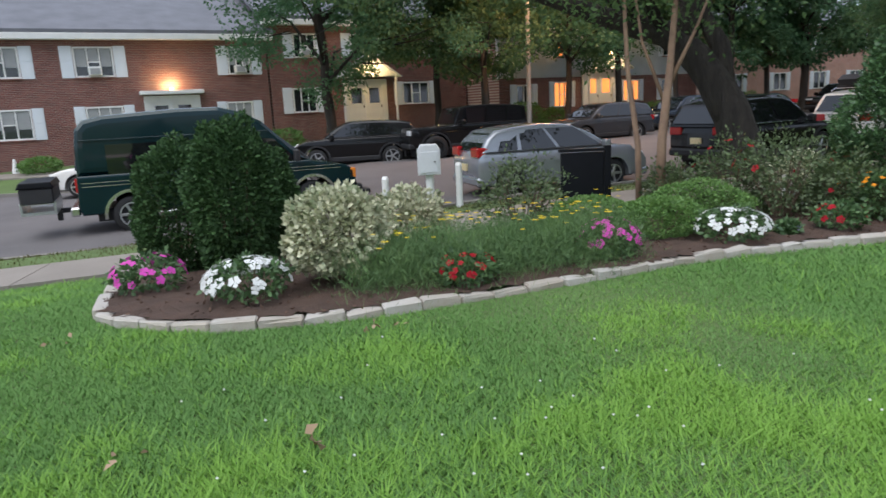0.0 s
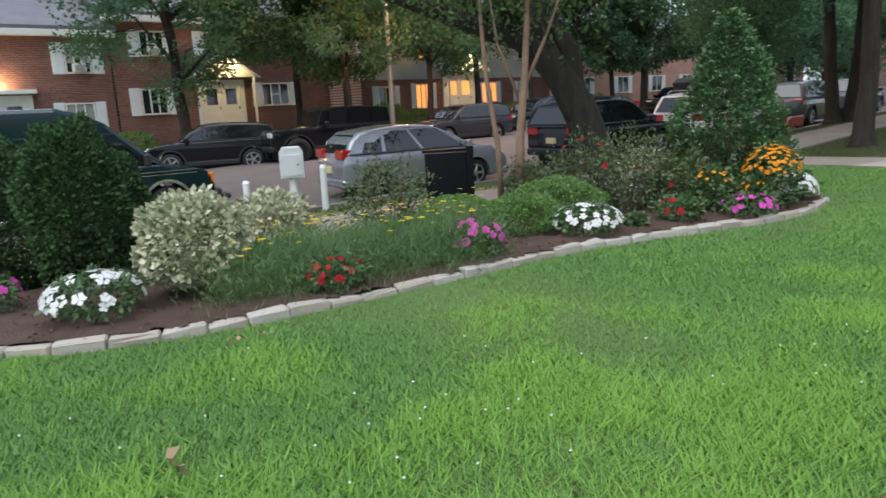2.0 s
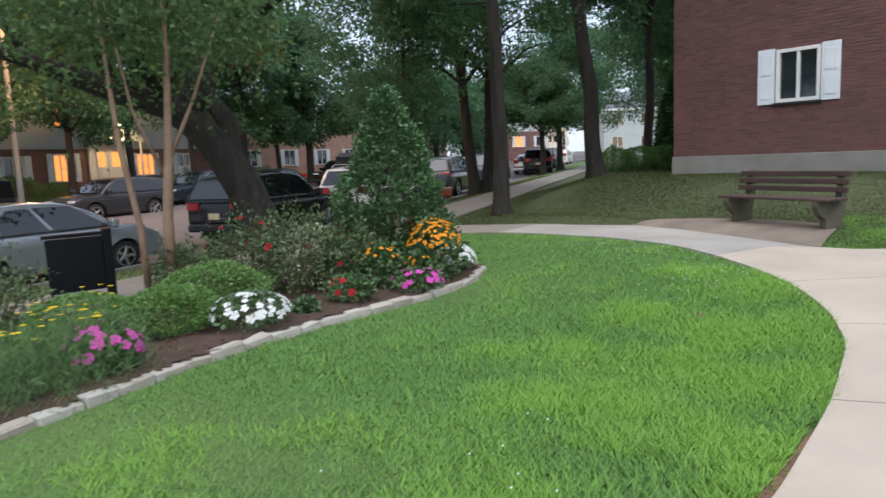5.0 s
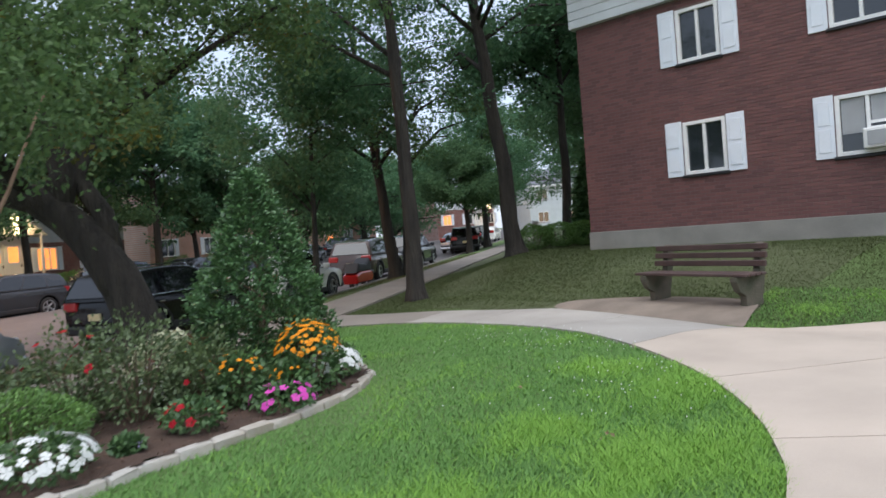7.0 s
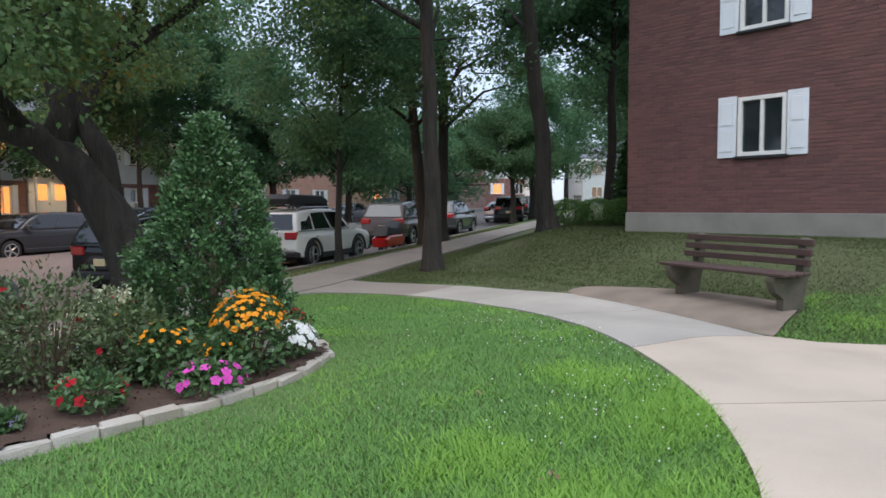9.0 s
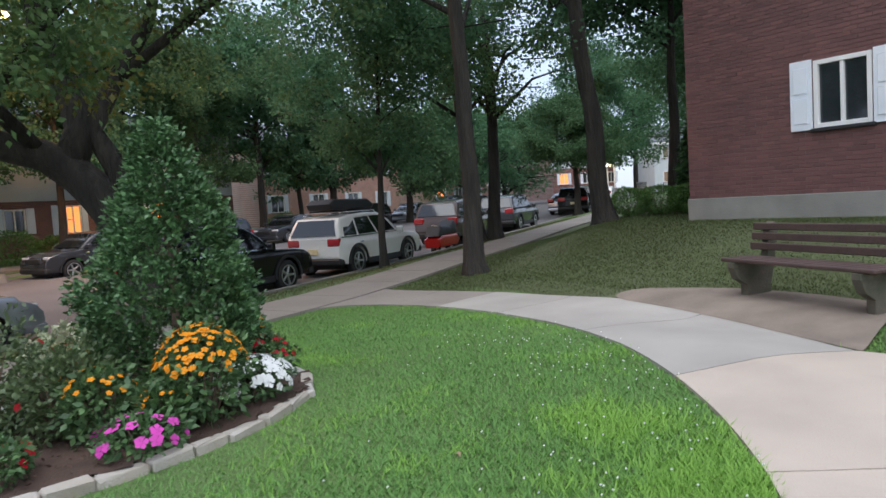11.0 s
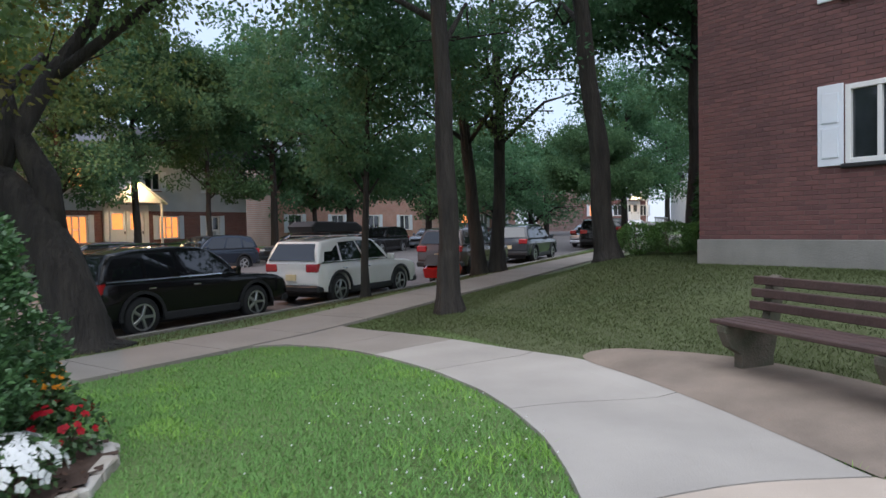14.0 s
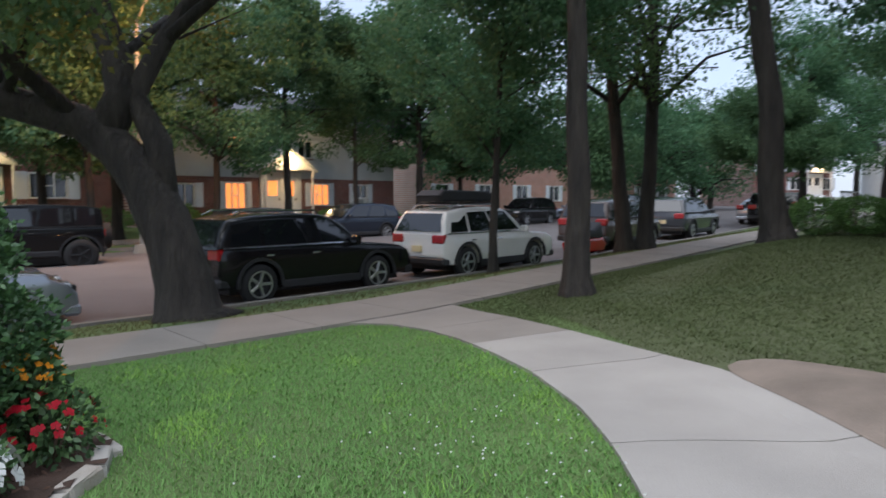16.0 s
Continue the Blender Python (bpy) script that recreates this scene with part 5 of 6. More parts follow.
def near_building():
    t = thing("apartment_building", WALL_AT, "two-storey dark red brick apartment building with white shutters", "building")
    L, top, base = 15.0, 5.95, 1.17
    holes = []
    for z0, z1 in ((2.25, 3.36), (4.6, 5.72)):
        holes += [(2.4, 3.29, z0, z1), (5.27, 6.75, z0, z1), (9.2, 10.7, z0, z1)]
    part("wall_backing", wall_mesh(L, top, 0.25, holes, base), M["mortar"], t, at=pose(0, 0.005, 0))
    part("foundation", box((-0.03, -0.03, -0.5), (L, 0.25, base), 0.01), M["foundation"], t, "weathered concrete foundation")
    for lo, hi, nm in (((0, 9, -0.5), (L, 9.25, top), "rear_wall"), ((0.0, 0.27, -0.5), (0.25, 9, top), "side_wall"), ((L - 0.25, 0.27, -0.5), (L, 9, top), "side_wall")):
        part(nm, box(lo, hi), M["brick_far"], t)
    part("interior_floor", box((0.3, 0.35, 3.9), (L - 0.3, 8.9, 4.0)), M["dark_trim"], t)
    for k in range(7):
        z0 = top + k * 0.2
        part("siding_board", box((-0.12, -0.14 - 0.0, z0), (L + 0.1, 0.2, z0 + 0.195), 0.012), M["siding"], t)
    part("roof", box((-0.5, -0.5, top + 1.4), (L + 0.5, 9.6, top + 1.6)), M["roof"], t)
    for z0, z1, up in ((2.25, 3.36, False), (4.6, 5.72, True)):
        window(t, 2.4, 3.29, z0, z1, panes=2, shutters=0.36, curtain=False)
        window(t, 5.27, 6.75, z0, z1, panes=3, shutters=0.33, ac=not up, curtain=not up)
        window(t, 9.2, 10.7, z0, z1, panes=3, shutters=0.33)
    # coursed brickwork
    bw, bh, j = 0.203, 0.062, 0.011
    me = bpy.data.meshes.new("brick")
    bm = box((0, 0, 0), (bw, 0.02, bh), 0.003)
    bm.to_mesh(me)
    bm.free()
    me.materials.append(M["brick"])
    bv = np.array([v.co[:] for v in me.vertices])
    bf = [tuple(p.vertices) for p in me.polygons]
    rest = []
    row = 0
    z = base + 0.004
    rnd = random.Random(9)
    made = 0
    while z < top - bh:
        x = -(bw + j) / 2 if row % 2 else 0.0
        while x < L - 0.02:
            a, b = max(x, 0), min(x + bw, L)
            cut = [(a, b)]
            for h in holes:
                if h[2] - 0.03 < z + bh / 2 < h[3] + 0.03:
                    nxt = []
                    for p, q in cut:
                        if q <= h[0] or p >= h[1]:
                            nxt.append((p, q))
                        else:
                            if p < h[0]:
                                nxt.append((p, h[0]))
                            if q > h[1]:
                                nxt.append((h[1], q))
                    cut = nxt
            for p, q in cut:
                if q - p < 0.02:
                    continue
                full = abs(q - p - bw) < 1e-6
                y = -rnd.uniform(0.0, 0.004)
                if full and made < 300 and z < 1.95 and x < 7.5:
                    ob = new("brick", me)
                    ob.parent = t
                    ob.location = (p, y, z)
                    made += 1
                else:
                    rest.append(bv * ((q - p) / bw, 1, 1) + (p, y, z))
            x += bw + j
        z += bh + j
        row += 1
    n = len(rest)
    k = len(bv)
    mesh = bpy.data.meshes.new("bricks")
    mesh.from_pydata(np.concatenate(rest).tolist(), [], [tuple(i + s * k for i in f) for s in range(n) for f in bf])
    tagged(mesh_part("bricks", mesh, M["brick_rest"], t), kind="stuff")


# ---------------------------------------------------------------- vehicles
def extruded(profile, width, bevel=0.05, inset=0.0):
    """A side profile of (x, z) drawn across the car's width, its edges rounded."""
    bm = bmesh.new()
    a = [bm.verts.new((x, -width / 2, z)) for x, z in profile]
    b = [bm.verts.new((x, width / 2, z)) for x, z in profile]
    fa = bm.faces.new(a)
    fb = bm.faces.new(b[::-1])
    n = len(profile)
    for i in range(n):
        bm.faces.new((a[i], b[i], b[(i + 1) % n], a[(i + 1) % n]))
    bmesh.ops.recalc_face_normals(bm, faces=bm.faces)
    if bevel:
        bmesh.ops.bevel(bm, geom=list({e for f in (fa, fb) for e in f.edges}), offset=bevel, segments=3, affect="EDGES", profile=0.6, clamp_overlap=True)
    return bm


def bowed(bm, belt, sill, xr, x0, x1, xf):
    """Rounds a car's flat flanks: a shoulder under the belt, tucked sills, corners drawn in at nose and tail."""
    zs = [sill + (belt - sill) * k for k in (0.15, 0.35, 0.55, 0.7, 0.82, 0.93)]
    xs = [xr + (x0 - xr) * k for k in (0.15, 0.4, 0.7, 1.0)] + [x1 + (xf - x1) * k for k in (0.0, 0.3, 0.6, 0.85)]
    for co, no in [((0, 0, z), (0, 0, 1)) for z in zs] + [((x, 0, 0), (1, 0, 0)) for x in xs]:
        bmesh.ops.bisect_plane(bm, geom=list(bm.verts) + list(bm.edges) + list(bm.faces), plane_co=co, plane_no=no)
    for v in bm.verts:
        u = (v.co.z - sill) / (belt - sill)
        bow = 1 - 0.045 * max(0.0, 0.45 - u) ** 2 / 0.2 - 0.05 * max(0.0, u - 0.72) ** 2 / 0.08
        end = max(0.0, (x0 - v.co.x) / (x0 - xr), (v.co.x - x1) / (xf - x1))
        v.co.y *= bow * (1 - 0.10 * end ** 2.2)
    return bm


def arch(cx, r, z0, n=9):
    """Points of a wheel arch from front to rear along the sill."""
    a0 = math.asin(min(0.99, max(-0.99, (z0 - r["z"]) / r["r"])))
    return [(cx + r["r"] * math.cos(a), r["z"] + r["r"] * math.sin(a)) for a in np.linspace(a0, math.pi - a0, n)]


def wheel(parent, x, y, r, side, width=0.22, spokes=5, metal="alloy"):
    w = new("wheel")
    w.parent = parent
    w.matrix_basis = pose(x, y, r, 90 if side < 0 else -90, 0, 0)
    bm = bmesh.new()
    prof = [(r * 0.66, -width / 2), (r * 0.93, -width / 2), (r, -width * 0.32), (r, width * 0.32), (r * 0.93, width / 2), (r * 0.66, width / 2)]
    S = 24
    rings = [[bm.verts.new((p * math.cos(2 * math.pi * s / S), p * math.sin(2 * math.pi * s / S), q)) for p, q in prof] for s in range(S)]
    for s in range(S):
        for i in range(len(prof) - 1):
            bm.faces.new((rings[s][i], rings[(s + 1) % S][i], rings[(s + 1) % S][i + 1], rings[s][i + 1]))
    bmesh.ops.recalc_face_normals(bm, faces=bm.faces)
    part("tyre", bm, M["rubber"], w, smooth=True)
    bm = bmesh.new()
    prof = [(r * 0.67, width / 2 - 0.005), (r * 0.61, width / 2 - 0.01), (r * 0.59, width / 2 - 0.08), (0.001, width / 2 - 0.085)]
    rings = [[bm.verts.new((p * math.cos(2 * math.pi * s / S), p * math.sin(2 * math.pi * s / S), q)) for p, q in prof] for s in range(S)]
    for s in range(S):
        for i in range(3):
            bm.faces.new((rings[s][i], rings[(s + 1) % S][i], rings[(s + 1) % S][i + 1], rings[s][i + 1]))
    bmesh.ops.recalc_face_normals(bm, faces=bm.faces)
    rim = part("rim", bm, M["dark_trim"], w)
    for k in range(spokes):
        bm = box((0.03, -0.028, width / 2 - 0.07), (r * 0.62, 0.028, width / 2 - 0.02), 0.008)
        part("spoke", bm, M[metal], rim, at=pose(0, 0, 0, 0, 0, k * 360 / spokes))
    part("rim_lip", ring_mesh(r * 0.60, r * 0.68, width / 2 - 0.02, width / 2 + 0.004), M[metal], rim)
    part("hub_cap", cylinder(0.055, 0.045, width / 2 - 0.07, width / 2 - 0.01, 12), M[metal], rim)


def ring_mesh(r0, r1, z0, z1, S=24):
    bm = bmesh.new()
    prof = [(r0, z0), (r1, z0), (r1, z1), (r0, z1)]
    rings = [[bm.verts.new((p * math.cos(2 * math.pi * s / S), p * math.sin(2 * math.pi * s / S), q)) for p, q in prof] for s in range(S)]
    for s in range(S):
        for i in range(4):
            bm.faces.new((rings[s][i], rings[(s + 1) % S][i], rings[(s + 1) % S][(i + 1) % 4], rings[s][(i + 1) % 4]))
    bmesh.ops.recalc_face_normals(bm, faces=bm.faces)
    return bm


def quad_panel(pts, thick, normal):
    bm = bmesh.new()
    n = Vector(normal).normalized() * thick
    a = [bm.verts.new(Vector(p)) for p in pts]
    b = [bm.verts.new(Vector(p) + n) for p in pts]
    bm.faces.new(b)
    bm.faces.new(a[::-1])
    k = len(pts)
    for i in range(k):
        bm.faces.new((a[i], a[(i + 1) % k], b[(i + 1) % k], b[i]))
    bmesh.ops.recalc_face_normals(bm, faces=bm.faces)
    return bm


def car(name, at, paint, label, L=4.7, Wd=1.88, H=1.72, wb=2.8, wr=0.37, belt=1.05, hood=1.0, nose=0.72, rear_over=0.95, sill=0.33, cab=None, posts=None, square=False, roof_box=False, rails=False, lights_mid=0.95, cladding=True, spare=False, category="car", low_trim="dark_trim", plate=True, group="parked cars", rim="alloy"):
    """x runs to the front, the wheels' middle is the origin. cab: x of the screen's foot and head, the rear window's head and foot."""
    t = thing(name, at, label, category, group)
    rw, fw = -wb / 2, wb / 2
    xr, xf = rw - rear_over, rw - rear_over + L
    ar = dict(r=wr + 0.075, z=wr)
    c0, c1, c2, c3 = cab
    prof = [(xf - 0.05, sill + 0.02)] + arch(fw, ar, sill) + arch(rw, ar, sill) + [(xr + 0.08, sill + 0.06), (xr, sill + 0.25), (xr + 0.02, belt - 0.15), (c3 if c3 > xr else xr + 0.06, belt), (c0, belt + 0.0), (c0 + 0.02, hood + 0.02), ((c0 + xf) / 2 + 0.0, hood - 0.015), (xf - (0.12 if square else 0.42), nose + (0.15 if square else 0.15)), (xf - (0.04 if square else 0.16), nose + 0.05), (xf - 0.02, nose - 0.1), (xf, sill + 0.2)]
    part("body", bowed(extruded(prof, Wd, 0.06), belt, sill, xr, rw - ar["r"] - 0.03, fw + ar["r"] + 0.03, xf), paint, t, smooth="edges")
    bw, tw = Wd - 0.08, Wd - (0.44 if not square else 0.18)
    # cabin
    bm = bmesh.new()
    hh = H - belt
    line = [(c0, belt - 0.01), (c0 + (c1 - c0) * 0.55, belt + hh * 0.56), (c1, H - 0.085), (c1 - 0.25, H - 0.025), (c1 - 0.75, H), ((c1 + c2) / 2, H - 0.005), (c2 + 0.5, H - 0.04), (c2, H - 0.11), (c2 + (c3 - c2) * 0.55, belt + hh * 0.5), (c3, belt - 0.01)]
    sides = []
    for sgn in (-1, 1):
        sides.append([bm.verts.new((x, sgn * (bw / 2 + (tw - bw) / 2 * (z - belt) / hh), z)) for x, z in line])
    fa, fb = bm.faces.new(sides[0]), bm.faces.new(sides[1][::-1])
    for k in range(len(line)):
        q = (k + 1) % len(line)
        bm.faces.new((sides[0][k], sides[0][q], sides[1][q], sides[1][k]))
    bmesh.ops.recalc_face_normals(bm, faces=bm.faces)
    bmesh.ops.bevel(bm, geom=list({e for f in (fa, fb) for e in f.edges}), offset=0.10 if not square else 0.035, segments=4, affect="EDGES", profile=0.6)
    part("cabin", bm, paint, t, smooth="edges")

    def side(u, v, s):
        """A point of the cabin's side: u along (0 front, 1 rear), v up."""
        x = (c0 + (c3 - c0) * u) * (1 - v) + (c1 + (c2 - c1) * u) * v
        y = (bw / 2) * (1 - v) + (tw / 2) * v
        return (x, s * y, belt + (H - 0.03 - belt - (0.07 * max(0.0, u - 0.55) / 0.45 if not square else 0)) * v)
    cuts = posts or [0.06, 0.40, 0.72, 0.95]
    for s in (-1, 1):
        for u0, u1 in zip(cuts, cuts[1:]):
            part("side_window", quad_panel([side(u0 + 0.015, 0.08, s), side(u1 - 0.015, 0.08, s), side(u1 - 0.015, 0.86, s), side(max(u0 + 0.015, 0.05), 0.86, s)], 0.012, (0, s, 0.25)), M["car_glass"], t)
        part("window_trim", quad_panel([side(0.05, 0.01, s), side(0.97, 0.01, s), side(0.97, 0.055, s), side(0.05, 0.055, s)], 0.014, (0, s, 0.2)), M["chrome"] if rails else M["dark_trim"], t)
        m = part("mirror", box((c0 - 0.35, s * (Wd / 2 + 0.11) - 0.1, belt - 0.02), (c0 - 0.2, s * (Wd / 2 + 0.11) + 0.1, belt + 0.16), 0.03), paint, t)
        for k, (u0, u1) in enumerate(zip(cuts, cuts[1:])):
            if k < 2:
                xh = side(u1, 0, s)[0]
                part("door_handle", box((xh + 0.03, s * Wd / 2 - 0.02, belt - 0.17), (xh + 0.2, s * Wd / 2 + 0.02, belt - 0.135), 0.008), M["chrome"] if rails else paint, t)
        if cladding:
            part("sill_trim", box((rw + ar["r"] + 0.02, s * (Wd / 2 - 0.06) - 0.07, sill - 0.06), (fw - ar["r"] - 0.02, s * (Wd / 2 - 0.06) + 0.07, sill + 0.1), 0.02), M[low_trim], t)
        for sx, nm, mt in ((xr, "tail_light", M["tail"]), (xf, "headlight", M["head"])):
            d = 0.32 if nm == "headlight" else 0.30
            x0 = sx - 0.012 if nm == "tail_light" else sx - d - (0.1 if not square else 0.02)
            zz = lights_mid if nm == "tail_light" else nose - 0.03
            part(nm, box((x0, s * (Wd / 2 - 0.26) - 0.19, zz - 0.09), (x0 + d, s * (Wd / 2 - 0.26) + 0.205, zz + (0.1 if nm == "headlight" else 0.13)), 0.03), mt, t)
        for wx in (rw, fw):
            part("arch_trim", ring_arch(wx, wr, ar["r"], s * Wd / 2, 0.05), M[low_trim] if cladding else paint, t)
            wheel(t, wx, s * (Wd / 2 - 0.12), wr, s, 0.23 if not square else 0.30, 5, rim)
        if rails:
            bm = bmesh.new()
            tube(bm, [(c1 - 0.2, s * (tw / 2 - 0.1), H - 0.03, 0.02), (c1 - 0.3, s * (tw / 2 - 0.1), H + 0.05, 0.02), (c2 + 0.4, s * (tw / 2 - 0.1), H + 0.05, 0.02), (c2 + 0.2, s * (tw / 2 - 0.1), H - 0.03, 0.02)], 6)
            part("roof_rail", bm, M["chrome"], t)
    part("windscreen", quad_panel([(c0 - 0.03, -bw / 2 + 0.12, belt + 0.05), (c0 - 0.03, bw / 2 - 0.12, belt + 0.05), (c1 + 0.045, tw / 2 - 0.1, H - 0.1), (c1 + 0.045, -tw / 2 + 0.1, H - 0.1)], 0.02, (1, 0, 0.5)), M["car_glass"], t)
    part("rear_window", quad_panel([(c3 + 0.03, -bw / 2 + 0.14, belt + 0.06), (c3 + 0.03, bw / 2 - 0.14, belt + 0.06), (c2 - 0.03, tw / 2 - 0.1, H - 0.17), (c2 - 0.03, -tw / 2 + 0.1, H - 0.17)], 0.04, (-1, 0, 0.3)), M["car_glass"], t)
    part("rear_bumper", box((xr - 0.03, -Wd / 2 + 0.04, sill), (xr + 0.25, Wd / 2 - 0.04, sill + 0.2), 0.05), M[low_trim] if cladding else paint, t)
    part("front_bumper", box((xf - 0.25, -Wd / 2 + 0.05, sill - 0.02), (xf + 0.03, Wd / 2 - 0.05, sill + 0.18), 0.05), M[low_trim] if cladding else paint, t)
    part("grille", box((xf - 0.1, -0.45, nose - 0.16), (xf + 0.012, 0.45, nose - 0.0), 0.02), M["dark_trim"], t)
    part("underbody", box((xr + 0.3, -Wd / 2 + 0.25, 0.2), (xf - 0.3, Wd / 2 - 0.25, sill + 0.1)), M["dark_trim"], t)
    if plate:
        part("number_plate", box((xr - 0.04, -0.16, sill + 0.32), (xr - 0.0, 0.16, sill + 0.47)), M["plate"], t)
    if roof_box:
        part("roof_box", extruded([(c2 + 0.15, H + 0.12), (c1 + 0.0, H + 0.12), (c1 + 0.12, H + 0.22), (c1 - 0.25, H + 0.40), (c2 + 0.3, H + 0.42), (c2 + 0.05, H + 0.28)], 0.85, 0.08), M["dark_trim"], t, "matt black roof cargo box")
        for k in (c2 + 0.5, c1 - 0.5):
            part("cross_bar", box((k, -tw / 2 + 0.08, H + 0.05), (k + 0.06, tw / 2 - 0.08, H + 0.115), 0.01), M["dark_trim"], t)
    if spare:
        sp = new("spare_wheel")
        sp.parent = t
        sp.matrix_basis = pose(xr - 0.16, 0, 0.95, 0, 90, 0)
        part("tyre", ring_mesh(0.2, 0.39, -0.12, 0.12), M["rubber"], sp)
        part("cover", cylinder(0.3, 0.3, -0.1, 0.1, 20), M["dark_trim"], sp)
    return t


def ring_arch(wx, wz, r, y, w):
    bm = bmesh.new()
    rows = []
    for a in np.linspace(-0.1, math.pi + 0.1, 14):
        c, s = math.cos(a), math.sin(a)
        rows.append([bm.verts.new((wx + (r + e) * c, y + d, wz + (r + e) * s)) for e, d in ((-0.012, -0.03), (-0.012, 0.016), (w, 0.016), (w, -0.03))])
    for a, b in zip(rows, rows[1:]):
        for i in range(4):
            bm.faces.new((a[i], a[(i + 1) % 4], b[(i + 1) % 4], b[i]))
    bmesh.ops.recalc_face_normals(bm, faces=bm.faces)
    return bm


def parked(x, d, turn=0, dh=0.0):
    px, py, a = street(x, d)
    dd, f = across(px, py)
    return pose(px, py, float(road_z(f)) + 0.012 + 0.05 * (1 - ((d - 11.2) / 7.0) ** 2), 0, 0, math.degrees(a) + turn + dh)


SUV = dict(L=4.75, Wd=1.9, H=1.74, wb=2.8, wr=0.37, belt=1.08, hood=1.03, nose=0.82, rear_over=0.98, cab=(1.05, 0.3, -2.02, -2.3))
SEDAN = dict(L=4.7, Wd=1.82, H=1.46, wb=2.75, wr=0.33, belt=0.93, hood=0.9, nose=0.68, rear_over=1.0, sill=0.24, cab=(0.95, 0.2, -1.25, -1.9), cladding=False)
HATCH = dict(L=4.3, Wd=1.7, H=1.53, wb=2.6, wr=0.31, belt=0.95, hood=0.95, nose=0.7, rear_over=0.75, sill=0.24, cab=(1.3, 0.35, -1.58, -1.98), cladding=False)


def vehicles():
    # near row
    car("suv", pose(6.17, 17.25, -0.42, 0, 0, 36) @ Matrix.Scale(0.94, 4), PAINT["black"], "glossy black four-door suv parked beside the leaning oak", **dict(SUV, L=4.82, wb=2.915, wr=0.385, H=1.72, Wd=1.86, rear_over=0.82), rails=True)
    car("suv", pose(10.54, 20.16, -0.355, 0, 0, 38) @ Matrix.Scale(0.94, 4), PAINT["white"], "white suv with a black roof cargo box", **dict(SUV, L=4.8, wb=2.915, wr=0.385, H=1.74, Wd=1.86, rear_over=0.85), rails=True, roof_box=True)
    car("hatchback", pose(0.89, 14.05, -0.49, 0, 0, 26) @ Matrix.Scale(0.91, 4), PAINT["silver"], "silver five-door hatchback parked on the street", **HATCH, posts=[0.06, 0.42, 0.72, 0.9])
    # far row, facing the other way
    car("suv", pose(-5.8, 23.8, -0.68, 0, 0, 196), PAINT["black"], "black suv parked before the lit gabled porch", **dict(SUV, H=1.66, L=4.5, wb=2.65))
    car("off_roader", pose(-1.75, 24.4, -0.56, 0, 0, 207), PAINT["black"], "boxy black off-road vehicle with a spare wheel", L=4.55, Wd=1.88, H=1.9, wb=2.95, wr=0.46, belt=1.25, hood=1.2, nose=1.05, rear_over=0.65, sill=0.5, cab=(0.75, 0.5, -2.0, -2.08), square=True, spare=True, lights_mid=1.05, rim="dark_trim")
    car("suv", pose(3.6, 29.9, -0.5, 0, 0, 211), PAINT["grey"], "dark grey suv with silver wheels across the street", **dict(SUV, H=1.68, L=4.55, wb=2.65))
    car("suv", pose(8.2, 35.7, -0.42, 0, 0, 212), PAINT["navy"], "dark blue suv parked across the street", **SUV)
    for x, p, k, lab in ((24.5, "grey", SEDAN, "grey sedan"), (31, "black", SUV, "black suv"), (36.5, "silver", SEDAN, "silver sedan"), (42, "navy", SUV, "dark blue suv"), (48, "grey", SEDAN, "grey sedan")):
        car("parked_car", parked(x, 17.3, 180), PAINT[p], lab + " in the far row further along the street", **k)
    for x, p, k, lab in ((20.2, "bronze", SUV, "brown-grey suv"), (25.6, "grey", SUV, "dark grey suv"), (36, "silver", SEDAN, "silver sedan"), (42, "black", SUV, "black suv"), (48, "white", SEDAN, "white sedan")):
        car("parked_car", parked(x, 5.0), PAINT[p], lab + " in the near row along the street", **k)
    car("suv", pose(31.2, 37.2, 0.1, 0, 0, 53), PAINT["black"], "black suv standing far along the street", **SUV)
    car("parked_car", parked(-8.7, 15.1, 180), PAINT["white"], "white car parked across the street, mostly hidden by the van", **SEDAN)
    # red scooter with a dark cover
    at = pose(14.6, 22.9, -0.44, 0, 0, 38)
    t = thing("scooter", at, "small red scooter under a dark cover", "scooter", "parked cars")
    part("fairing", extruded([(-0.8, 0.3), (0.7, 0.3), (0.85, 0.55), (0.6, 0.75), (-0.5, 0.75), (-0.9, 0.6)], 0.6, 0.1), PAINT["red"], t)
    part("cover", extruded([(-0.85, 0.7), (0.65, 0.72), (0.5, 1.2), (0.1, 1.0), (-0.6, 1.05)], 0.62, 0.12), M["dark_trim"], t)
    for x in (-0.55, 0.6):
        w = new("wheel")
        w.parent = t
        w.matrix_basis = pose(x, 0, 0.26, 90)
        part("tyre", ring_mesh(0.14, 0.26, -0.07, 0.07), M["rubber"], w)
        part("rim", cylinder(0.15, 0.15, -0.04, 0.04, 16), M["alloy"], w)
    van()


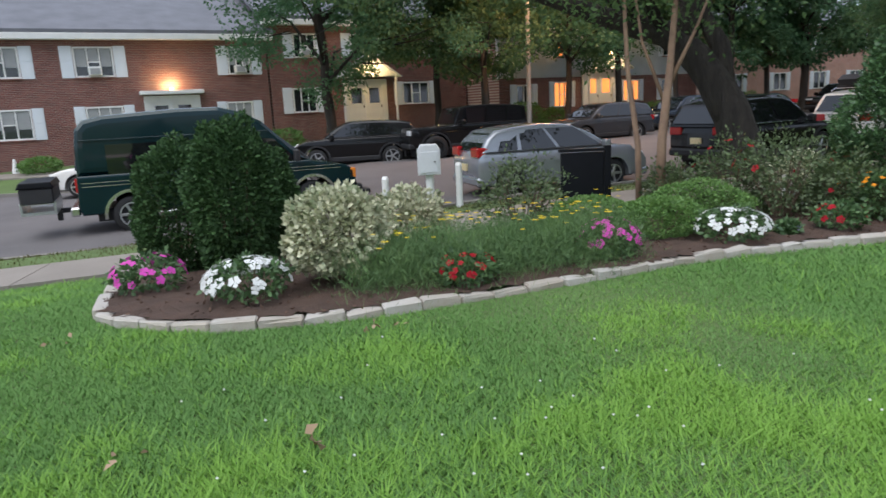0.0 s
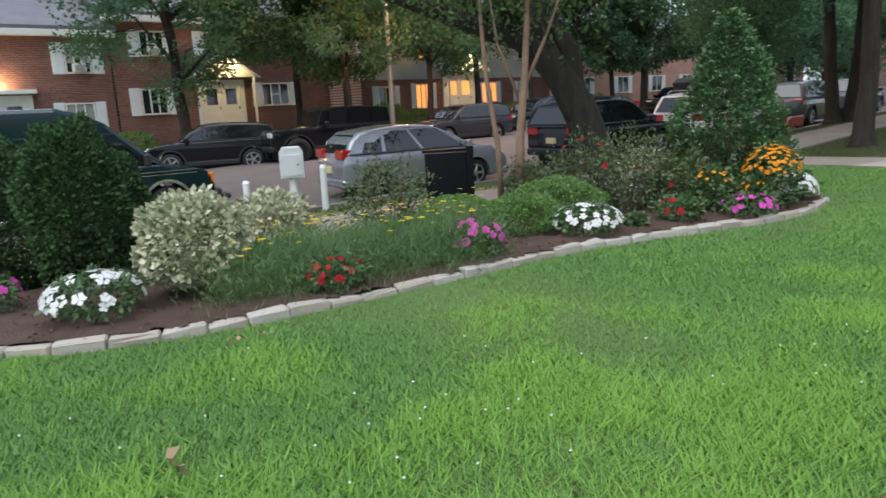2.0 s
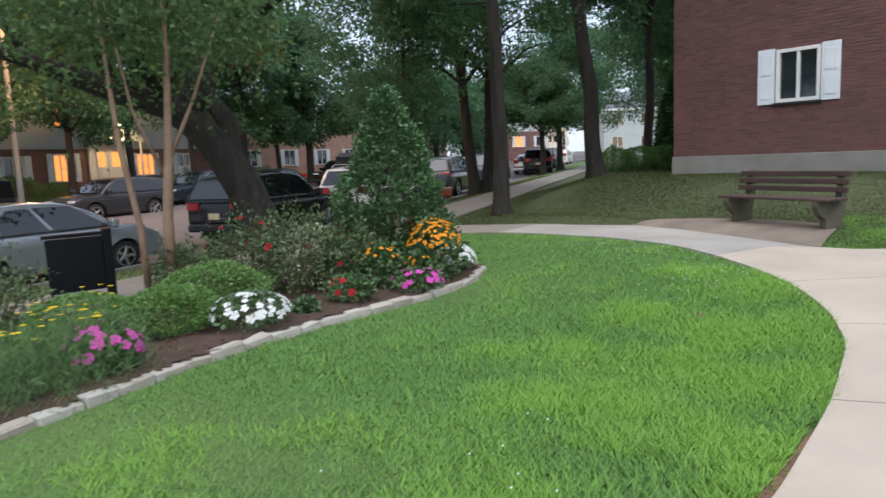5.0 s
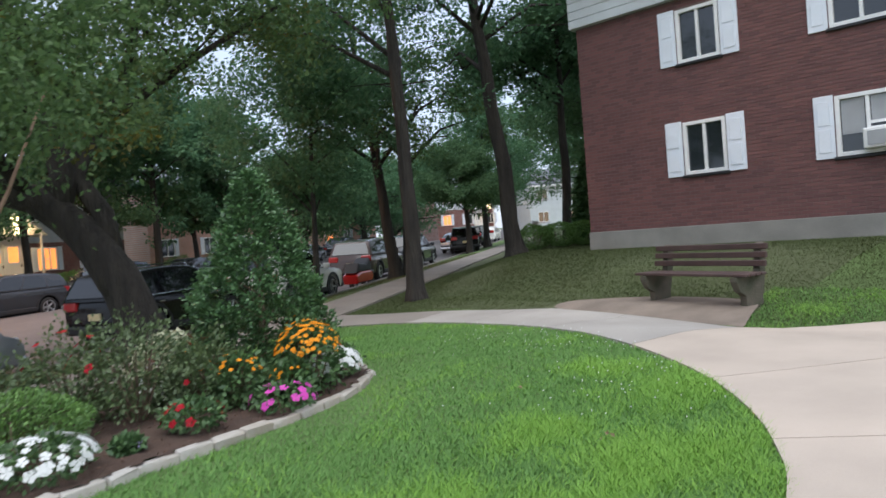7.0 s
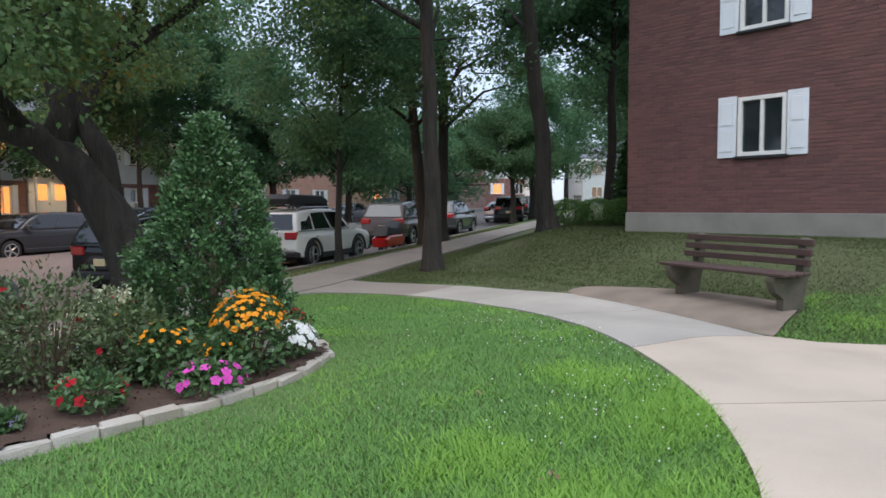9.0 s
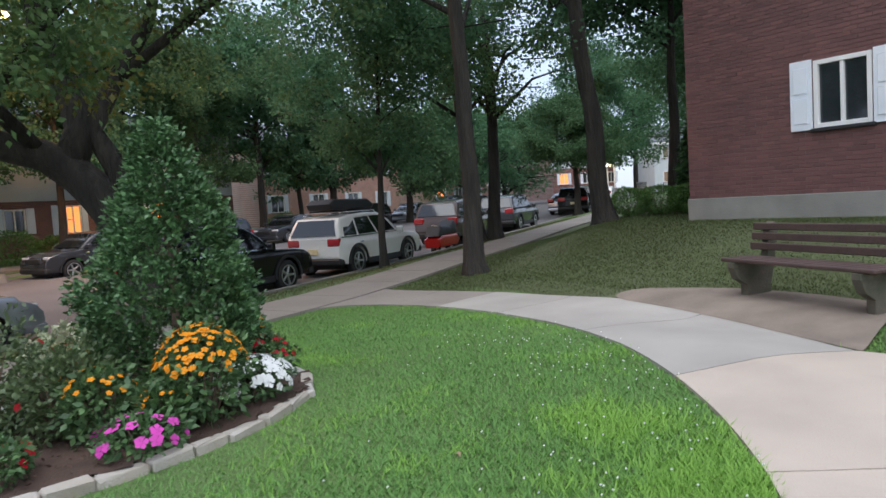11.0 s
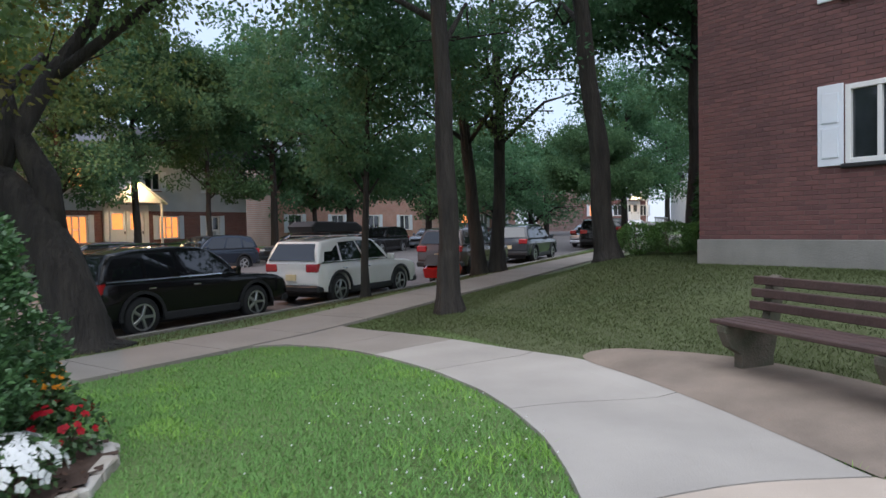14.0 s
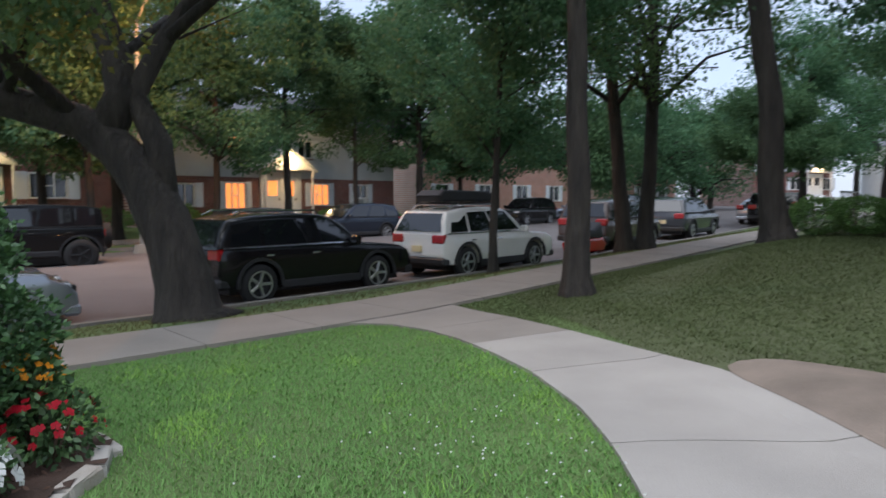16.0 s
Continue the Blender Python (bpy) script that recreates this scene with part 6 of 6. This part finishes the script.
def van():
    t = thing("camper_van", pose(-6.25, 13.8, -0.88, 0, 0, 31), "dark green high-roofed van with a chrome bumper and cargo carrier", "van", "parked cars")
    p = PAINT["green"]
    wb, wr, Wd, sill = 3.5, 0.37, 2.0, 0.42
    rw, fw = -1.95, 1.75
    xr, xf = -2.9, 2.75
    ar = dict(r=0.47, z=wr)
    prof = [(xf - 0.05, sill)] + arch(fw, ar, sill) + arch(rw, ar, sill) + [(xr + 0.05, sill), (xr, 0.6), (xr + 0.03, 1.2), (1.72, 1.2), (1.75, 1.17), (2.55, 1.03), (xf - 0.02, 0.9), (xf, 0.6)]
    part("body", extruded(prof, Wd, 0.05), p, t)
    up = [(xr + 0.03, 1.19), (1.73, 1.19), (0.98, 1.88), (0.78, 2.08), (0.35, 2.3), (-0.1, 2.42), (-0.9, 2.42), (-2.3, 2.34), (xr + 0.25, 2.26), (xr + 0.1, 2.1), (xr + 0.05, 1.75)]
    part("cabin", extruded(up, Wd - 0.1, 0.16), p, t)
    for s in (-1, 1):
        y = s * (Wd / 2 - 0.045)
        for a, b, z0, z1 in ((-2.3, -1.05, 1.17, 1.78), (-0.9, 0.1, 1.17, 1.78)):
            part("side_window", quad_panel([(a, y, z0), (b, y, z0), (b, y, z1), (a, y, z1)], 0.012, (0, s, 0)), M["car_glass"], t)
        part("front_window", quad_panel([(0.25, y, 1.2), (1.5, y, 1.2), (0.98, y, 1.7), (0.25, y, 1.78)], 0.012, (0, s, 0)), M["car_glass"], t)
        part("drip_rail", box((xr + 0.12, y - 0.01 if s > 0 else y - 0.02, 1.86), (0.9, y + 0.02 if s > 0 else y + 0.01, 1.89), 0.004), p, t)
        for z in (0.98, 1.05):
            part("pinstripe", box((xr + 0.1, s * Wd / 2 - 0.004, z), (2.4, s * Wd / 2 + 0.005, z + 0.012)), M["chrome"], t)
        part("tail_light", box((xr - 0.012, s * (Wd / 2 - 0.12) - 0.1, 0.88), (xr + 0.1, s * (Wd / 2 - 0.12) + 0.13, 1.16), 0.01), M["tail"], t)
        part("turn_signal", box((xf - 0.16, s * (Wd / 2 - 0.1) - 0.1, 0.72), (xf - 0.0, s * (Wd / 2 - 0.1) + 0.11, 0.95), 0.02), M["amber"], t)
        part("mirror", box((1.35, s * (Wd / 2 + 0.14) - 0.1, 1.2), (1.47, s * (Wd / 2 + 0.14) + 0.1, 1.45), 0.03), M["dark_trim"], t)
        bm = bmesh.new()
        tube(bm, [(rw + 0.5, s * (Wd / 2 + 0.03), 0.36, 0.035), (fw - 0.55, s * (Wd / 2 + 0.03), 0.36, 0.035)], 7)
        part("running_board", bm, M["chrome"], t)
        for wx in (rw, fw):
            part("arch_trim", ring_arch(wx, wr, 0.47, s * Wd / 2, 0.05), M["chrome"], t)
            wheel(t, wx, s * (Wd / 2 - 0.13), wr, s, 0.25, 6)
    part("windscreen", quad_panel([(1.74, -0.85, 1.22), (1.74, 0.85, 1.22), (1.02, 0.78, 1.8), (1.02, -0.78, 1.8)], 0.02, (0.7, 0, 0.7)), M["car_glass"], t)
    part("rear_window", quad_panel([(xr + 0.03, -0.75, 1.3), (xr + 0.03, 0.75, 1.3), (xr + 0.09, 0.7, 1.75), (xr + 0.09, -0.7, 1.75)], 0.03, (-1, 0, 0)), M["car_glass"], t)
    part("rear_bumper", box((xr - 0.16, -0.98, 0.42), (xr + 0.02, 0.98, 0.6), 0.03), M["chrome"], t)
    part("front_bumper", box((xf - 0.05, -0.98, 0.4), (xf + 0.14, 0.98, 0.58), 0.03), M["dark_trim"], t)
    part("plow_hitch", box((xf + 0.14, -0.6, 0.3), (xf + 0.45, 0.6, 0.4), 0.02), M["dark_trim"], t)
    part("underbody", box((xr + 0.3, -0.7, 0.25), (xf - 0.4, 0.7, 0.5)), M["dark_trim"], t)
    k = thing("cargo_carrier", t.matrix_basis @ pose(xr - 0.72, -0.2, 0), "black cargo box on a silver hitch carrier behind the van", "cargo carrier")
    part("hitch_bar", box((0.3, 0.15, 0.42), (0.6, 0.25, 0.52), 0.01), M["dark_trim"], k)
    part("carrier_frame", wall_mesh(0.62, 0.75, 1.3, [(0.04, 0.58, 0.56, 0.70)], 0.5), M["alloy"], k, at=pose(-0.3, -0.6, 0.0))
    part("carrier_strap", box((0.26, -0.1, 0.3), (0.36, 0.0, 0.5), 0.01), M["dark_trim"], k)
    part("box_body", box((-0.28, -0.66, 0.72), (0.30, 0.72, 1.02), 0.02), M["dark_trim"], k)
    part("box_lid", extruded([(-0.32, 1.02), (0.33, 1.02), (0.28, 1.14), (-0.26, 1.14)], 1.44, 0.03), M["sign_black"], k, at=pose(0, 0.03, 0))


# ---------------------------------------------------------------- bench and street things
def bench():
    a, b = Vector((10.62, 6.75)), Vector((10.42, 5.2))
    d = (b - a).normalized()
    ang = math.degrees(math.atan2(d.y, d.x))
    mid = (a + b) / 2
    z = gz(mid.x, mid.y)
    t = thing("park_bench", pose(mid.x, mid.y, z, 0, 0, ang) @ Matrix.Diagonal((1.02, 1.0, 0.92, 1)), "dark brown slatted wooden park bench on concrete legs", "bench")
    # x along the bench, seat towards -y
    for s in (-0.76, 0.76):
        bm = extruded([(-0.42, 0.36), (-0.36, 0.22), (-0.24, 0.14), (-0.24, -0.12), (0.1, -0.12), (0.1, 0.1), (0.16, 0.38), (0.23, 0.84), (0.17, 0.88), (0.1, 0.84), (0.05, 0.42), (-0.42, 0.42)], 0.1, 0.012)
        part("leg", bm, M["bench_stone"], t, "stained concrete leg", at=pose(s, 0.0, 0, 0, 0, 90))
    for k, y in enumerate((-0.40, -0.29, -0.18, -0.07)):
        part("seat_slat", box((-0.93, y, 0.425), (0.93, y + 0.095, 0.465), 0.008), M["bench_wood"], t)
    for zz, yy in ((0.54, 0.035), (0.66, 0.06), (0.78, 0.085)):
        part("back_slat", box((-0.92, yy - 0.02, zz), (0.92, yy + 0.022, zz + 0.085), 0.008), M["bench_wood"], t, at=pose(0, 0, 0, 0, 0, 0))


def small_things():
    x, y = -1.22, 11.05
    z = gz(x, y)
    t = thing("mail_relay_box", pose(x, y, z, 0, 0, 8), "white metal relay mailbox on a post beside the kerb", "mailbox")
    part("post", cylinder(0.075, 0.07, -0.05, 0.62, 12), M["white_paint"], t)
    part("cabinet", extruded([(-0.2, 0.62), (0.2, 0.62), (0.2, 1.05), (0.14, 1.14), (-0.14, 1.14), (-0.2, 1.05)], 0.3, 0.02), M["metal_box"], t)
    part("door", box((-0.16, -0.165, 0.66), (0.16, -0.148, 1.02), 0.006), M["metal_box"], t)
    part("lock", cylinder(0.014, 0.014, 0, 0.03, 8), M["dark_trim"], t, at=pose(0.1, -0.163, 0.85, 90))
    for x, y, h in ((-2.0, 10.95, 0.62), (-0.72, 11.2, 0.72)):
        t = thing("bollard", pose(x, y, gz(x, y)), "slim white-painted pipe bollard beside the mailbox", "bollard", "bollards by the mailbox")
        part("pipe", cylinder(0.06, 0.058, -0.05, h, 14), M["white_paint"], t)
        part("cap", cylinder(0.066, 0.04, h, h + 0.05, 14), M["white_paint"], t)
    x, y = 1.55, 8.6
    t = thing("sign_board", pose(x, y, gz(x, y), 0, 0, 8), "black sign board hung on a square black post, seen from behind", "sign")
    part("post", box((-0.045, -0.045, -0.1), (0.045, 0.045, 0.93), 0.006), M["sign_black"], t)
    part("panel", box((-0.63, -0.025, 0.24), (-0.05, 0.015, 0.85), 0.01), M["sign_black"], t)
    part("hanger", box((-0.66, -0.03, 0.86), (0.05, 0.02, 0.90), 0.006), M["sign_black"], t)
    # street lamp
    x, y = 0.62, 28.6
    t = thing("street_lamp", pose(x, y, gz(x, y), 0, 0, 0), "grey street lamp on a concrete foot across the road", "street lamp")
    part("foot", cylinder(0.42, 0.26, -0.1, 0.55, 12), M["foundation"], t)
    part("pole", cylinder(0.11, 0.07, 0.5, 8.2, 12), M["pole"], t)
    bm = bmesh.new()
    tube(bm, [(0, 0, 8.1, 0.05), (0.5, -1.0, 8.5, 0.04), (1.1, -2.4, 8.6, 0.04)], 7)
    part("arm", bm, M["pole"], t)
    part("head", extruded([(-0.4, 8.5), (0.3, 8.5), (0.25, 8.65), (-0.3, 8.72)], 0.28, 0.04), M["pole"], t, at=pose(1.25, -2.7, 0, 0, 0, -65))
    part("lens", box((-0.25, -0.1, 8.44), (0.2, 0.1, 8.499), 0.01), M["lit_bulb"], t, at=pose(1.25, -2.7, 0, 0, 0, -65))
    ld = bpy.data.lights.new("street_lamp_light", "POINT")
    ld.energy, ld.color, ld.shadow_soft_size = 1050, (1.0, 0.42, 0.13), 0.25
    lo = new("street_lamp_light", ld)
    lo.location = (x + 1.35, y - 2.9, gz(x, y) + 8.2)
    # garden figure and railing
    t = thing("garden_ornament", pose(-20.8, 25.5, gz(-20.8, 25.5)), "small white garden ornament before the brick house", "ornament")
    part("pedestal", cylinder(0.14, 0.12, -0.02, 0.2, 10), M["white_paint"], t)
    part("figure", cylinder(0.11, 0.05, 0.2, 0.6, 8), M["white_paint"], t)
    x, y = 20.5, 19.5
    t = thing("railing", pose(x, y, gz(x, y), 0, 0, 40), "thin metal railing beside the steps past the hedge", "railing")
    for k in range(9):
        part("baluster", box((k * 0.3, -0.012, -0.1), (k * 0.3 + 0.024, 0.012, 0.95)), M["pole"], t)
    part("handrail", box((-0.05, -0.025, 0.95), (2.5, 0.025, 1.0), 0.008), M["pole"], t)


ground()
road()
trees()
houses()
vehicles()
bench()
small_things()
plants()
near_building()
garden_path()
patch("worn_edge", np.array([(0.9, 0.5), (1.3, 0.72), (1.9, 1.0), (2.5, 1.18), (3.2, 1.38), (3.9, 1.62), (4.1, 1.76), (3.2, 1.47), (2.5, 1.28), (1.9, 1.1), (1.3, 0.82), (0.9, 0.62)]), M["red_earth"], "bare red-brown earth along the worn lawn edge", lift=-0.006)
patch("bench_pad", np.array(PAD), M["dirt"], "worn bare earth pad under the bench")
bed()
grass()
